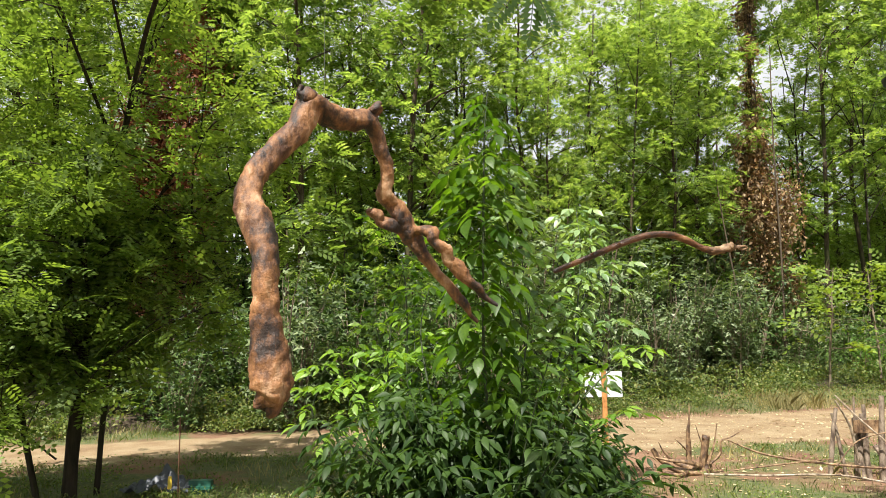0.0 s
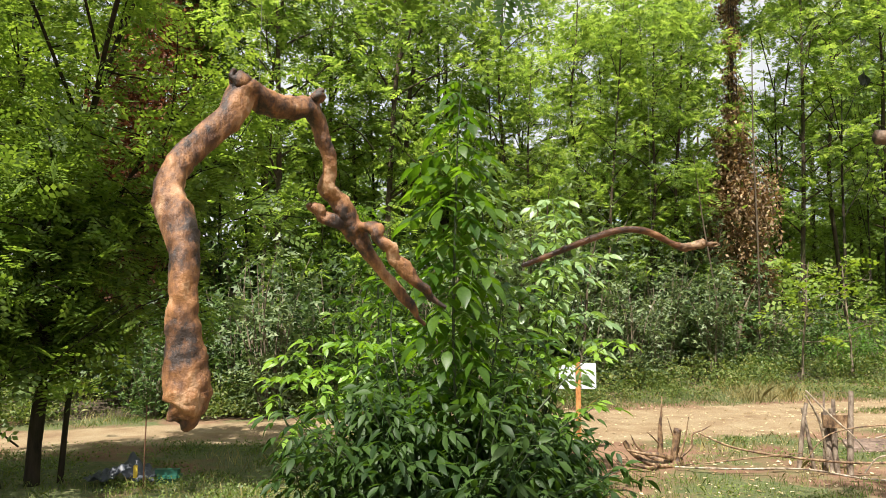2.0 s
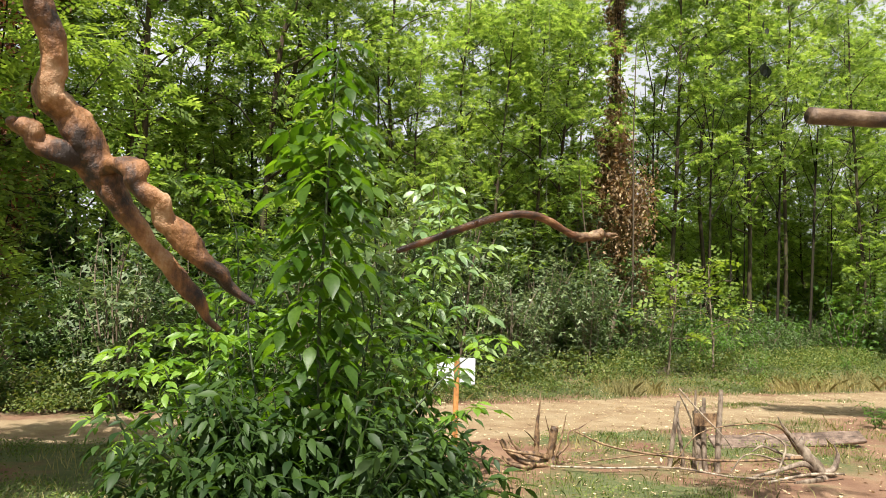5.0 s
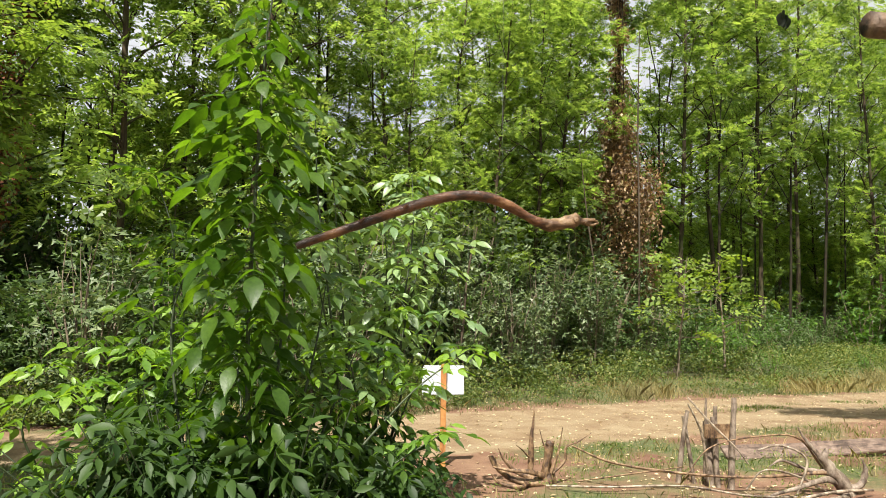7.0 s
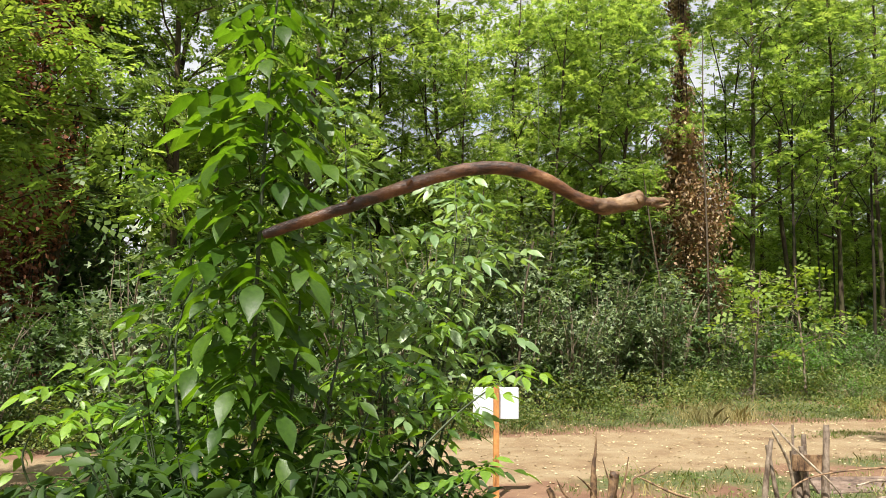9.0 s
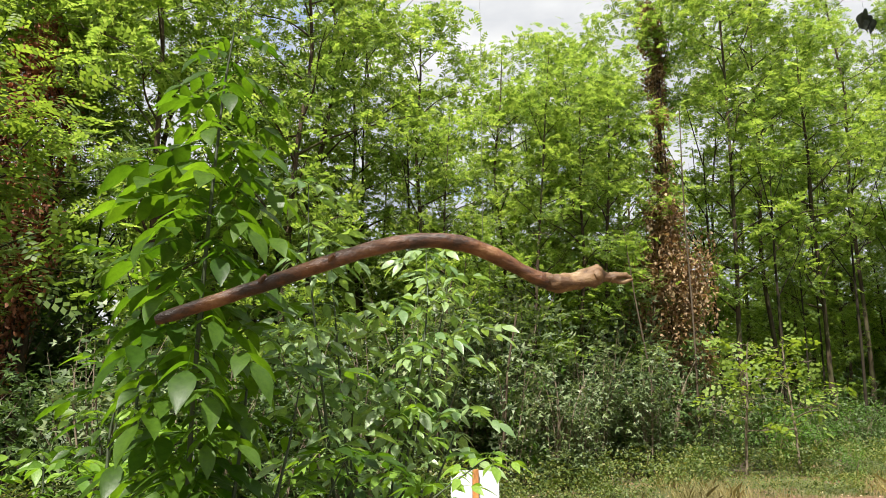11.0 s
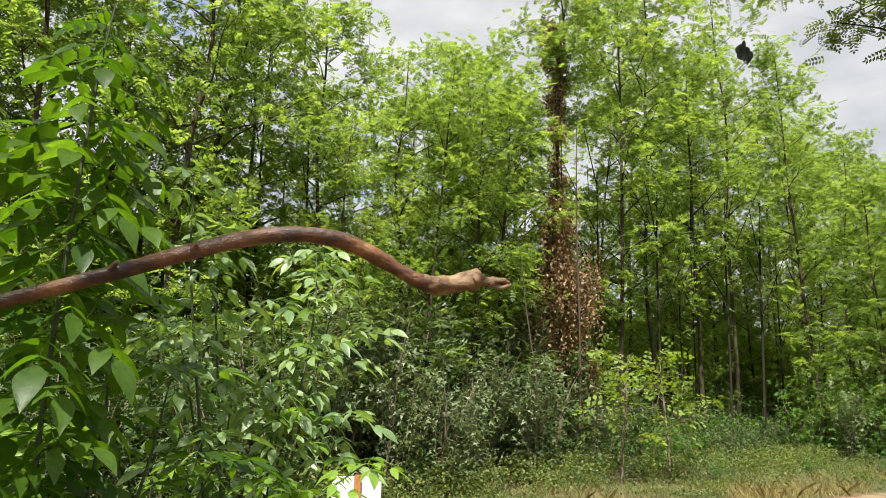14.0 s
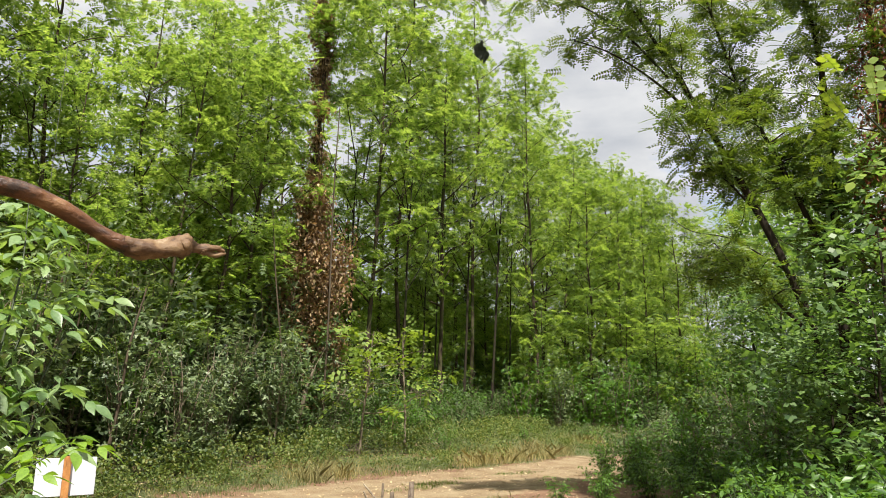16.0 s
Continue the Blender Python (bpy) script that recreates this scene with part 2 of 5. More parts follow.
def ground_material():
    """Sandy track, red earth, worn turf: blended by how much track and turf the sheet's points carry, broken up by noise."""
    m, t, bsdf, out = nodes_of("earth_track_and_turf")
    at = t.nodes.new("ShaderNodeAttribute")
    at.attribute_name = "cover"
    sp = t.nodes.new("ShaderNodeSeparateColor")
    t.links.new(at.outputs["Color"], sp.inputs["Color"])
    n_big, n_mid, n_fine, n_grit = (noise_node(t, s, d, 0.6) for s, d in ((0.35, 3), (1.7, 5), (11.0, 6), (70.0, 4)))
    sand = ramp(t, n_mid.outputs["Fac"], [(0.28, (0.165, 0.098, 0.052)), (0.46, (0.235, 0.163, 0.090)), (0.72, (0.31, 0.240, 0.145))])
    earth = ramp(t, n_mid.outputs["Fac"], [(0.3, (0.14, 0.066, 0.038)), (0.55, (0.215, 0.122, 0.072)), (0.75, (0.30, 0.195, 0.12))])
    turf = ramp(t, n_fine.outputs["Fac"], [(0.3, (0.060, 0.075, 0.022)), (0.5, (0.085, 0.102, 0.032)), (0.72, (0.17, 0.135, 0.06))])
    # wood floor brown, darkened further for the shade among the undergrowth
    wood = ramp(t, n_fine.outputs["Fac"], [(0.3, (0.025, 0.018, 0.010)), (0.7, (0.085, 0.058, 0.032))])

    def blended(channel, noise_out, soft=0.5):
        s = t.nodes.new("ShaderNodeMath")
        s.operation = "ADD"
        t.links.new(channel, s.inputs[0])
        k = t.nodes.new("ShaderNodeMath")
        k.operation = "MULTIPLY_ADD"
        t.links.new(noise_out, k.inputs[0])
        k.inputs[1].default_value, k.inputs[2].default_value = 1.3, -0.65
        t.links.new(k.outputs[0], s.inputs[1])
        return ramp(t, s.outputs[0], [(0.5 - soft / 3, (0, 0, 0)), (0.5 + soft / 3, (1, 1, 1))]).outputs["Color"]
    c = mix_colour(t, blended(sp.outputs["Green"], n_mid.outputs["Fac"]), earth.outputs["Color"], turf.outputs["Color"])
    c = mix_colour(t, blended(sp.outputs["Red"], n_mid.outputs["Fac"], 0.4), c, sand.outputs["Color"])
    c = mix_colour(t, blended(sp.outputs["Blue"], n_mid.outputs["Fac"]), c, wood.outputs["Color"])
    grit = ramp(t, n_grit.outputs["Fac"], [(0.30, (0.72, 0.70, 0.68)), (0.5, (1, 1, 1)), (0.72, (1.25, 1.25, 1.25))])
    c = mix_colour(t, 0.8, c, mix_colour(t, 1.0, c, grit.outputs["Color"], "MULTIPLY"))
    t.links.new(c, bsdf.inputs["Base Color"])
    bsdf.inputs["Roughness"].default_value = 0.95
    h = t.nodes.new("ShaderNodeMath")
    h.operation = "ADD"
    t.links.new(n_fine.outputs["Fac"], h.inputs[0])
    t.links.new(n_grit.outputs["Fac"], h.inputs[1])
    bump(t, bsdf, h.outputs[0], 0.7, 0.03)
    return m


EARTH = ground_material()


# ---- mesh tools ----
def mesh_of(name, chunks, material, smooth=True):
    """One mesh from chunks of (points, faces), each chunk's faces having one number of corners."""
    verts = np.concatenate([np.asarray(v, float).reshape(-1, 3) for v, f in chunks])
    loops, sizes, base = [], [], 0
    for v, f in chunks:
        f = np.asarray(f, int)
        if len(f):
            loops.append((f + base).ravel())
            sizes.append(np.full(len(f), f.shape[1]))
        base += len(v)
    loops, sizes = np.concatenate(loops), np.concatenate(sizes)
    me = bpy.data.meshes.new(name)
    me.vertices.add(len(verts))
    me.vertices.foreach_set("co", verts.ravel())
    me.loops.add(len(loops))
    me.loops.foreach_set("vertex_index", loops)
    me.polygons.add(len(sizes))
    me.polygons.foreach_set("loop_start", np.concatenate([[0], np.cumsum(sizes)[:-1]]))
    me.polygons.foreach_set("loop_total", sizes)
    me.polygons.foreach_set("use_smooth", np.full(len(sizes), smooth))
    me.update(calc_edges=True)
    me.materials.append(material)
    return me


def part(name, data, parent, label="", place=None):
    """Link a mesh as one part under its thing."""
    ob = new(name, data)
    ob.parent = parent
    if place is not None:
        ob.matrix_basis = place
    return tagged(ob, label)


def thing(name, at, label, category, group="", data=None, kind=""):
    ob = new(name, data)
    ob.location = at
    return tagged(ob, label, category, group, kind)


def glide(points, steps):
    """A smooth line through the points (columns beyond the third, such as the radius, glide too)."""
    p = np.asarray(points, float)
    p = np.vstack([2 * p[0] - p[1], p, 2 * p[-1] - p[-2]])
    out = []
    for k in range(1, len(p) - 2):
        for s in np.arange(steps) / steps:
            a, b, c, d = p[k - 1:k + 3]
            out.append(0.5 * (2 * b + (c - a) * s + (2 * a - 5 * b + 4 * c - d) * s * s + (3 * b - a - 3 * c + d) * s ** 3))
    out.append(p[-2])
    return np.array(out)


def tube(points, sides=6, steps=4, rough=0.0, seed=0, caps=True, gnarl=0.0, fine=30.0):
    """A round limb along rows of x, y, z, radius; rough: how uneven its girth is. Returns chunks."""
    line = glide(points, steps) if steps > 1 else np.asarray(points, float)
    c, r = line[:, :3], np.maximum(line[:, 3], 0.0005)
    n = len(c)
    d = np.gradient(c, axis=0)
    d /= np.linalg.norm(d, axis=1, keepdims=True) + 1e-9
    u = np.cross(d[0], (0, 0, 1) if abs(d[0][2]) < 0.9 else (1, 0, 0))
    rng = np.random.default_rng(seed)
    phase = rng.uniform(0, 6.28, 4)
    rings = []
    for k in range(n):
        u = u - d[k] * np.dot(u, d[k])
        u /= np.linalg.norm(u) + 1e-9
        w = np.cross(d[k], u)
        a = np.linspace(0, 2 * np.pi, sides, endpoint=False)
        g = 1 + rough * (np.sin(2 * a + phase[0] + 0.7 * k) * 0.5 + np.sin(3 * a + phase[1] - 0.45 * k) * 0.4 + np.sin(phase[2] + 1.3 * k) * 0.4 + rng.normal(0, 0.25, sides))
        if gnarl:
            g = 1 + rough * (np.sin(2 * a + phase[0] + 0.16 * k) * 0.6 + np.sin(3 * a + phase[1] - 0.11 * k) * 0.5) + gnarl * np.array([noise.fractal((c[k] + (math.cos(q) * u + math.sin(q) * w) * r[k]) * fine, 0.8, 2.0, 3) for q in a])
        rings.append(c[k] + (np.cos(a) * g)[:, None] * u * r[k] + (np.sin(a) * g)[:, None] * w * r[k])
    v = np.concatenate(rings)
    i = np.arange(n - 1)[:, None] * sides
    j = np.arange(sides)[None, :]
    j2 = (j + 1) % sides
    f = np.stack([i + j, i + j2, i + sides + j2, i + sides + j], -1).reshape(-1, 4)
    chunks = [(v, f)]
    if caps:
        chunks.append((np.vstack([rings[0], c[0]]), [[(k + 1) % sides, k, sides] for k in range(sides)]))
        chunks.append((np.vstack([rings[-1], c[-1]]), [[k, (k + 1) % sides, sides] for k in range(sides)]))
    return chunks


def frames_for(ways, rng, roll=0.35, lift=0.0):
    """Matrices whose x runs along the ways and whose z is as upright as may be, rolled by chance."""
    x = ways / (np.linalg.norm(ways, axis=1, keepdims=True) + 1e-9)
    up = np.zeros_like(x)
    up[:, 2] = 1
    up += rng.normal(0, roll, x.shape)
    y = np.cross(up, x)
    y /= np.linalg.norm(y, axis=1, keepdims=True) + 1e-9
    z = np.cross(x, y)
    return np.stack([x, y, z], -1)


def scatter(template, origins, mats, sizes):
    """Copies of a template (points, faces) at origins, turned by mats, scaled by sizes; one chunk."""
    v, f = template
    v, f = np.asarray(v, float), np.asarray(f, int)
    pts = np.einsum("mij,nj->mni", mats, v) * np.asarray(sizes)[:, None, None] + origins[:, None, :]
    faces = f[None] + (np.arange(len(origins)) * len(v))[:, None, None]
    return pts.reshape(-1, 3), faces.reshape(-1, f.shape[1])


def frond(pairs, wide=0.17, length=0.30, droop=0.25, corners=4):
    """A pinnate leaf of unit length along x: pairs of oval leaflets and one at the end, one face each."""
    v, f = [], []

    def leaflet(x0, way, size):
        w = np.array([math.cos(way), math.sin(way)])
        s = np.array([-w[1], w[0]])
        z0 = -droop * x0 * x0
        outline = ((0, 0, 0), (0.5, -wide, 0.04), (1, 0, 0.10), (0.5, wide, 0.04)) if corners == 4 else ((0, -wide * 0.9, 0), (1, 0, 0.10), (0.15, wide, 0.0))
        for along, across, drop in outline:
            q = np.array([x0, 0]) + (w * along + s * across) * size
            v.append((q[0], q[1], z0 - drop * size))
        f.append(tuple(range(len(v) - corners, len(v))))
    for k in range(pairs):
        x0 = 0.15 + 0.72 * k / max(1, pairs - 1)
        size = length * (1.05 - 0.35 * abs(k / max(1, pairs - 1) - 0.45))
        leaflet(x0, 1.15, size)
        leaflet(x0, -1.15, size)
    leaflet(0.9, 0.0001, length * 0.9)
    return np.array(v), np.array(f)


FROND_FAR = frond(4, 0.38, 0.35, corners=3)
FROND_DEEP = frond(3, 0.32, 0.40, corners=3)
FROND_NEAR = frond(5, 0.31, 0.27)
FROND_FINE = frond(6, 0.26, 0.24)
BLADE_LEAF = (np.array([(0, 0, 0), (0.5, -0.28, 0.05), (1, 0, -0.1), (0.5, 0.28, 0.05)]), np.array([(0, 1, 2, 3)]))


def pointed_leaf(n=5, wide=0.31, fold=0.10, curl=0.28):
    """A pointed oval leaf of unit length along x with a midrib fold and a bent tip."""
    xs = np.linspace(0, 1, n)
    half = wide * np.sin(np.pi * xs ** 0.86) ** 1.05 * (1 - 0.12 * xs)
    half[0], half[-1] = 0.012, 0.004
    v = []
    for x, h in zip(xs, half):
        z = -curl * x * x
        v += [(x, -h, z + fold * h / wide * 0.4), (x, 0, z - 0.01), (x, h, z + fold * h / wide * 0.4)]
    f = []
    for k in range(n - 1):
        a = 3 * k
        f += [(a, a + 3, a + 4, a + 1), (a + 1, a + 4, a + 5, a + 2)]
    return np.array(v), np.array(f)


POINTED = pointed_leaf(5, 0.23)
POINTED_FINE = pointed_leaf(9, 0.225, 0.10, 0.24)
POINTED_WIDE = pointed_leaf(9, 0.25, 0.10, 0.30)
POINTED_SMALL = pointed_leaf(5, 0.215, 0.12, 0.34)


def compound_leaf(seed, pairs=3, reach=0.34, leaflet=0.13, droop=0.5, blade=None, joints=6):
    """A large pinnate leaf as chunks: a thin stalk and pairs of pointed leaflets, along x."""
    rng = np.random.default_rng(seed)
    xs = np.linspace(0, reach, joints)
    z = -droop * (xs / reach) ** 2 * reach * 0.55
    stalk = tube([(x, 0, h, 0.0028 - 0.0018 * x / reach) for x, h in zip(xs, z)], 3, 1, caps=False)
    org, way, size = [], [], []
    for k in range(pairs):
        x0 = reach * (0.38 + 0.5 * k / max(1, pairs - 1)) if pairs > 1 else reach * 0.6
        for side in (-1, 1):
            org.append((x0, 0, float(np.interp(x0, xs, z))))
            way.append((0.55 + rng.normal(0, 0.12), side, -0.45 * droop + rng.normal(0, 0.18)))
            size.append(leaflet * rng.uniform(0.8, 1.1))
    org.append((reach, 0, z[-1]))
    way.append((1, rng.normal(0, 0.1), -0.4 - 0.5 * droop))
    size.append(leaflet * 1.15)
    chunk = scatter(blade or POINTED, np.array(org), frames_for(np.array(way), rng, 0.15), size)
    return stalk + [chunk]


# ---- growing things ----
def grow(seed, height, lean, limbs, first, spread, trunk_r, frond_count, frond_size, template, rise=0.9, bare=0.25, sides=6, clump=0.32):
    """A broadleaf tree: chunks of wood, chunks of foliage. first: where the lowest limb leaves the trunk (0 to 1)."""
    rng = np.random.default_rng(seed)
    n = 7
    s = np.linspace(0, 1, n)
    wob = np.cumsum(rng.normal(0, 0.12, (n, 2)), axis=0) * (height / 14)
    wob -= wob[0]
    trunk = np.column_stack([wob[:, 0] + lean[0] * s, wob[:, 1] + lean[1] * s, height * s, trunk_r * (1 - s) ** 0.8 + 0.012])
    trunk[0, 3] *= 1.35
    wood = tube(trunk, sides + 1, 3, 0.07, seed)
    tips, tip_ways = [], []
    for k in range(limbs):
        u = first + (0.98 - first) * (k + rng.uniform(0, 0.9)) / limbs
        p0 = np.array([np.interp(u, s, trunk[:, i]) for i in range(4)])
        a = k * 2.4 + rng.uniform(-0.7, 0.7)
        taper = math.sin(math.pi * min(1, 0.22 + 0.78 * (1 - u) / (1 - first))) * 0.55 + 0.45 * (1 - u) / (1 - first)
        ln = spread * (0.35 + 0.9 * taper) * rng.uniform(0.7, 1.2)
        up = rise * rng.uniform(0.6, 1.2)
        w = np.array([math.cos(a), math.sin(a), up])
        w /= np.linalg.norm(w)
        r0 = min(p0[3] * 0.6, 0.02 + ln * 0.014)
        pts, q = [], p0[:3].copy()
        for j in range(4):
            pts.append((*q, r0 * (1 - j / 3.6)))
            w2 = w + rng.normal(0, 0.16, 3) + np.array([0, 0, -0.12 * j])
            q = q + w2 / np.linalg.norm(w2) * ln / 3
        wood += tube(pts, sides - 2 if sides > 5 else 3, 2 if sides > 5 else 1, 0.05, seed + k, caps=False)
        pts = np.array(pts)
        for j in range(5):
            g = rng.uniform(bare, 1.0)
            b = np.array([np.interp(g * 3, range(4), pts[:, i]) for i in range(3)])
            w3 = w * 0.5 + rng.normal(0, 0.55, 3)
            w3[2] += 0.15
            e = b + w3 / np.linalg.norm(w3) * ln * rng.uniform(0.22, 0.45)
            wood += tube([(*b, r0 * 0.35), (*((b + e) / 2 + rng.normal(0, 0.03, 3)), r0 * 0.22), (*e, 0.004)], 3, 1, caps=False)
            for h in (0.45, 0.75, 1.0):
                tips.append(b + (e - b) * h)
                tip_ways.append(w3)
    tips, tip_ways = np.array(tips), np.array(tip_ways)
    pick = rng.integers(0, len(tips), frond_count)
    org = tips[pick] + rng.normal(0, clump, (frond_count, 3)) * np.array([1.15, 1.15, 0.5])
    way = tip_ways[pick] * 0.35 + rng.normal(0, 0.8, (frond_count, 3))
    way[:, 2] = way[:, 2] * 0.45 - 0.18
    leaves = scatter(template, org, frames_for(way, rng, 0.45), frond_size * rng.uniform(0.65, 1.25, frond_count))
    return wood, [leaves]


def bushy(seed, height, radius, stems, leaf_count, leaf_size, template=BLADE_LEAF, hollow=0.35):
    """A shrub: chunks of stems, chunks of leaves, with an uneven, gappy outline."""
    rng = np.random.default_rng(seed)
    wood, tips = [], []
    for k in range(stems):
        a, ln = rng.uniform(0, 6.28), height * rng.uniform(0.6, 1.08)
        out = radius * rng.uniform(0.25, 1.0)
        e = np.array([math.cos(a) * out, math.sin(a) * out, ln])
        b = np.array([math.cos(a) * out * 0.12, math.sin(a) * out * 0.12, -0.05])
        m = (b + e) / 2 + np.array([*rng.normal(0, 0.12 * radius, 2), 0.12 * ln])
        wood += tube([(*b, 0.006 + 0.006 * height), (*m, 0.004 + 0.004 * height), (*e, 0.003)], 4, 3, caps=False)
        for j in range(7):
            h = rng.uniform(hollow * 0.6, 1.0)
            p = (1 - h) ** 2 * b + 2 * h * (1 - h) * m + h * h * e
            tips.append(p + rng.normal(0, 0.20, 3) * radius * np.array([1, 1, 0.7]))
    tips = np.array(tips)
    pick = rng.integers(0, len(tips), leaf_count)
    org = tips[pick] + rng.normal(0, 0.055 * radius + 0.03, (leaf_count, 3))
    org[:, 2] = np.abs(org[:, 2])
    way = rng.normal(0, 1, (leaf_count, 3))
    way[:, 2] = way[:, 2] * 0.5 - 0.15
    return wood, [scatter(template, org, frames_for(way, rng, 0.5), leaf_size * rng.uniform(0.6, 1.3, leaf_count))]


# ---- ground ----
TRACK_X = [-60, -20, -6, -4, -2, 3, 8, 12, 15, 20, 26, 40, 91, 140]
TRACK_Y = [4.5, 7.8, 10.2, 10.9, 11.3, 12.1, 13.75, 14.8, 15.8, 18.2, 20.0, 22.5, 28.0, 34.0]
TRACK_HALF = [1.3, 1.1, 0.95, 1.0, 1.2, 1.75, 1.75, 1.6, 1.4, 1.5, 1.5, 1.5, 1.5, 1.5]


def smooth_step(a, b, v):
    k = np.clip((v - a) / (b - a), 0, 1)
    return k * k * (3 - 2 * k)


def off_track(x, y):
    """How far beyond the track's edge a place lies; negative on the track."""
    return np.abs(y - np.interp(x, TRACK_X, TRACK_Y)) - np.interp(x, TRACK_X, TRACK_HALF)


def wood_edge(x):
    """Where the wood's front stands at x."""
    return np.interp(x, [-60, -20, -8, -3, 4, 10, 19, 27, 48, 91], [11.5, 13.5, 15.2, 16.0, 18.4, 21.5, 28.5, 33.0, 46.0, 73.0])


def shrub_edge(x):
    """Where the undergrowth's front stands at x."""
    return np.interp(x, [-60, -20, -8, -3, 0, 4, 8, 10, 16, 19, 27, 48, 91], [9.4, 11.0, 12.1, 13.0, 13.7, 16.4, 19.2, 20.5, 23.4, 25.7, 32.0, 46.0, 73.0])


def lumps(x, y, s):
    return np.sin(x * s + 1.3 * np.sin(y * s * 0.7)) * np.cos(y * s * 1.1 + 0.9 * np.sin(x * s * 0.6 + 2))


def ground_height(x, y):
    o = off_track(x, y)
    h = 0.022 * lumps(x, y, 1.1) + 0.012 * lumps(x + 5, y, 3.7)
    h = h * smooth_step(-0.2, 0.9, o) + 0.006 * lumps(x, y, 5.0)
    h -= 0.03 * np.exp(-((o + 0.75) / 0.3) ** 2)
    beyond = smooth_step(0.5, 3.0, y - np.interp(x, TRACK_X, TRACK_Y) - 1.5)
    return h + 0.12 * beyond


def stretched(lo, a, b, hi, step):
    core = np.arange(a, b, step)
    out = [b]
    while out[-1] < hi:
        out.append(out[-1] + step + 0.12 * (out[-1] - b))
    back = [a]
    while back[-1] > lo:
        back.append(back[-1] - step - 0.12 * (a - back[-1]))
    return np.array(back[:0:-1] + list(core) + out)


gx, gy = stretched(-900, -8, 16, 900, 0.2), stretched(-400, 4.5, 20, 1500, 0.2)
GX, GY = np.meshgrid(gx, gy)
GZ = ground_height(GX, GY)
nx, ny = len(gx), len(gy)
gi = (np.arange(ny - 1)[:, None] * nx + np.arange(nx - 1)[None]).ravel()
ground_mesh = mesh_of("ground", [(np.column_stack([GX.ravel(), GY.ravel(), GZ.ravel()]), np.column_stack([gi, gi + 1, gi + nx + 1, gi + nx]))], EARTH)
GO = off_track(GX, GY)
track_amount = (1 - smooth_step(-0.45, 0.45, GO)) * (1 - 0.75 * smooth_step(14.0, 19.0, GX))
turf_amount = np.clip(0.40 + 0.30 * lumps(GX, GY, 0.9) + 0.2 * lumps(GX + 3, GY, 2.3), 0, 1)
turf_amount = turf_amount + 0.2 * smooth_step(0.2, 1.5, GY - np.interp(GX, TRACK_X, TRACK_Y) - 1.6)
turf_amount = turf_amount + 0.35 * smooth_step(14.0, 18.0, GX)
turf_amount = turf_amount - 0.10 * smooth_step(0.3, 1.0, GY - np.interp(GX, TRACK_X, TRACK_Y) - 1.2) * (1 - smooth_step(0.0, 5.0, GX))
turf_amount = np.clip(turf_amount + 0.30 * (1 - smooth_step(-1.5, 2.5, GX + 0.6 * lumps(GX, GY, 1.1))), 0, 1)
# where the wood floor and its painted shade begin
wood_floor_shade = smooth_step(-0.9, 0.9, GY - shrub_edge(GX))
cover = np.stack([track_amount, turf_amount, wood_floor_shade, np.ones_like(GX)], -1).reshape(-1)
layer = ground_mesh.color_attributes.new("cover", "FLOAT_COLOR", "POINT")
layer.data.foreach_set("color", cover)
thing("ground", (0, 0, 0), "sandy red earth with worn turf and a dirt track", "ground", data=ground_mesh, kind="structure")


def on_ground(x, y):
    return float(ground_height(np.array(x, float), np.array(y, float)))


# ---- the wood across the track ----
TREES, HIGH_TREES, BACK_TREES, SAPLINGS = [], [], [], []
for k, (h, fr, sp, first) in enumerate(((14.5, 1800, 2.1, 0.20), (13.0, 1650, 1.9, 0.24), (15.5, 1900, 2.3, 0.28), (12.0, 1550, 1.8, 0.16), (14.0, 1750, 2.0, 0.32))):
    w, lv = grow(100 + k, h, (0.3 * math.cos(k * 2), 0.3 * math.sin(k * 2)), 22, first, sp, 0.065 + 0.01 * (k % 3), fr, 0.33, FROND_FAR, clump=0.30)
    TREES.append((mesh_of("locust_trunk", w, BARK), mesh_of("locust_crown", lv, LOCUST)))
for k, (h, fr, sp, first) in enumerate(((19.0, 1800, 2.5, 0.26), (20.5, 1900, 2.6, 0.32), (18.0, 1700, 2.3, 0.22))):
    w, lv = grow(120 + k, h, (0.4 * math.cos(k * 2), 0.3 * math.sin(k * 2)), 24, first, sp, 0.075, fr, 0.36, FROND_FAR, clump=0.32)
    HIGH_TREES.append((mesh_of("high_trunk", w, BARK), mesh_of("high_crown", lv, LOCUST)))
for k, (h, first) in enumerate(((15.0, 0.10), (13.5, 0.16), (16.0, 0.2))):
    w, lv = grow(140 + k, h, (0.2, 0.1), 12, first, 2.5, 0.09, 560, 0.58, FROND_DEEP, sides=4, clump=0.42)
    BACK_TREES.append((mesh_of("back_trunk", w, BARK), mesh_of("back_crown", lv, LOCUST)))
for k, (h, first) in enumerate(((6.5, 0.15), (5.0, 0.12), (7.5, 0.2))):
    w, lv = grow(170 + k, h, (0.2, -0.2), 12, first, 1.3, 0.032, 480, 0.325, FROND_FAR, clump=0.22)
    SAPLINGS.append((mesh_of("sapling_trunk", w, BARK), mesh_of("sapling_crown", lv, LOCUST)))

rng = np.random.default_rng(7)
spots = []


def hides(x, y):
    """Whether a tree there would stand before one of the vines or the shrubs' sunny bank."""
    a = math.degrees(math.atan2(x - 0.7, y - 1.0))
    return (20.4 < a < 27.6 and y < 25.0) or (-30.0 < a < -19.5 and y < 18.2)


def stand(xa, xb, back, gap, count, front=wood_edge):
    """Places scattered in a belt behind a front, none nearer than gap to another."""
    out, tries = [], 0
    while len(out) < count and tries < 4000:
        tries += 1
        x = rng.uniform(xa, xb)
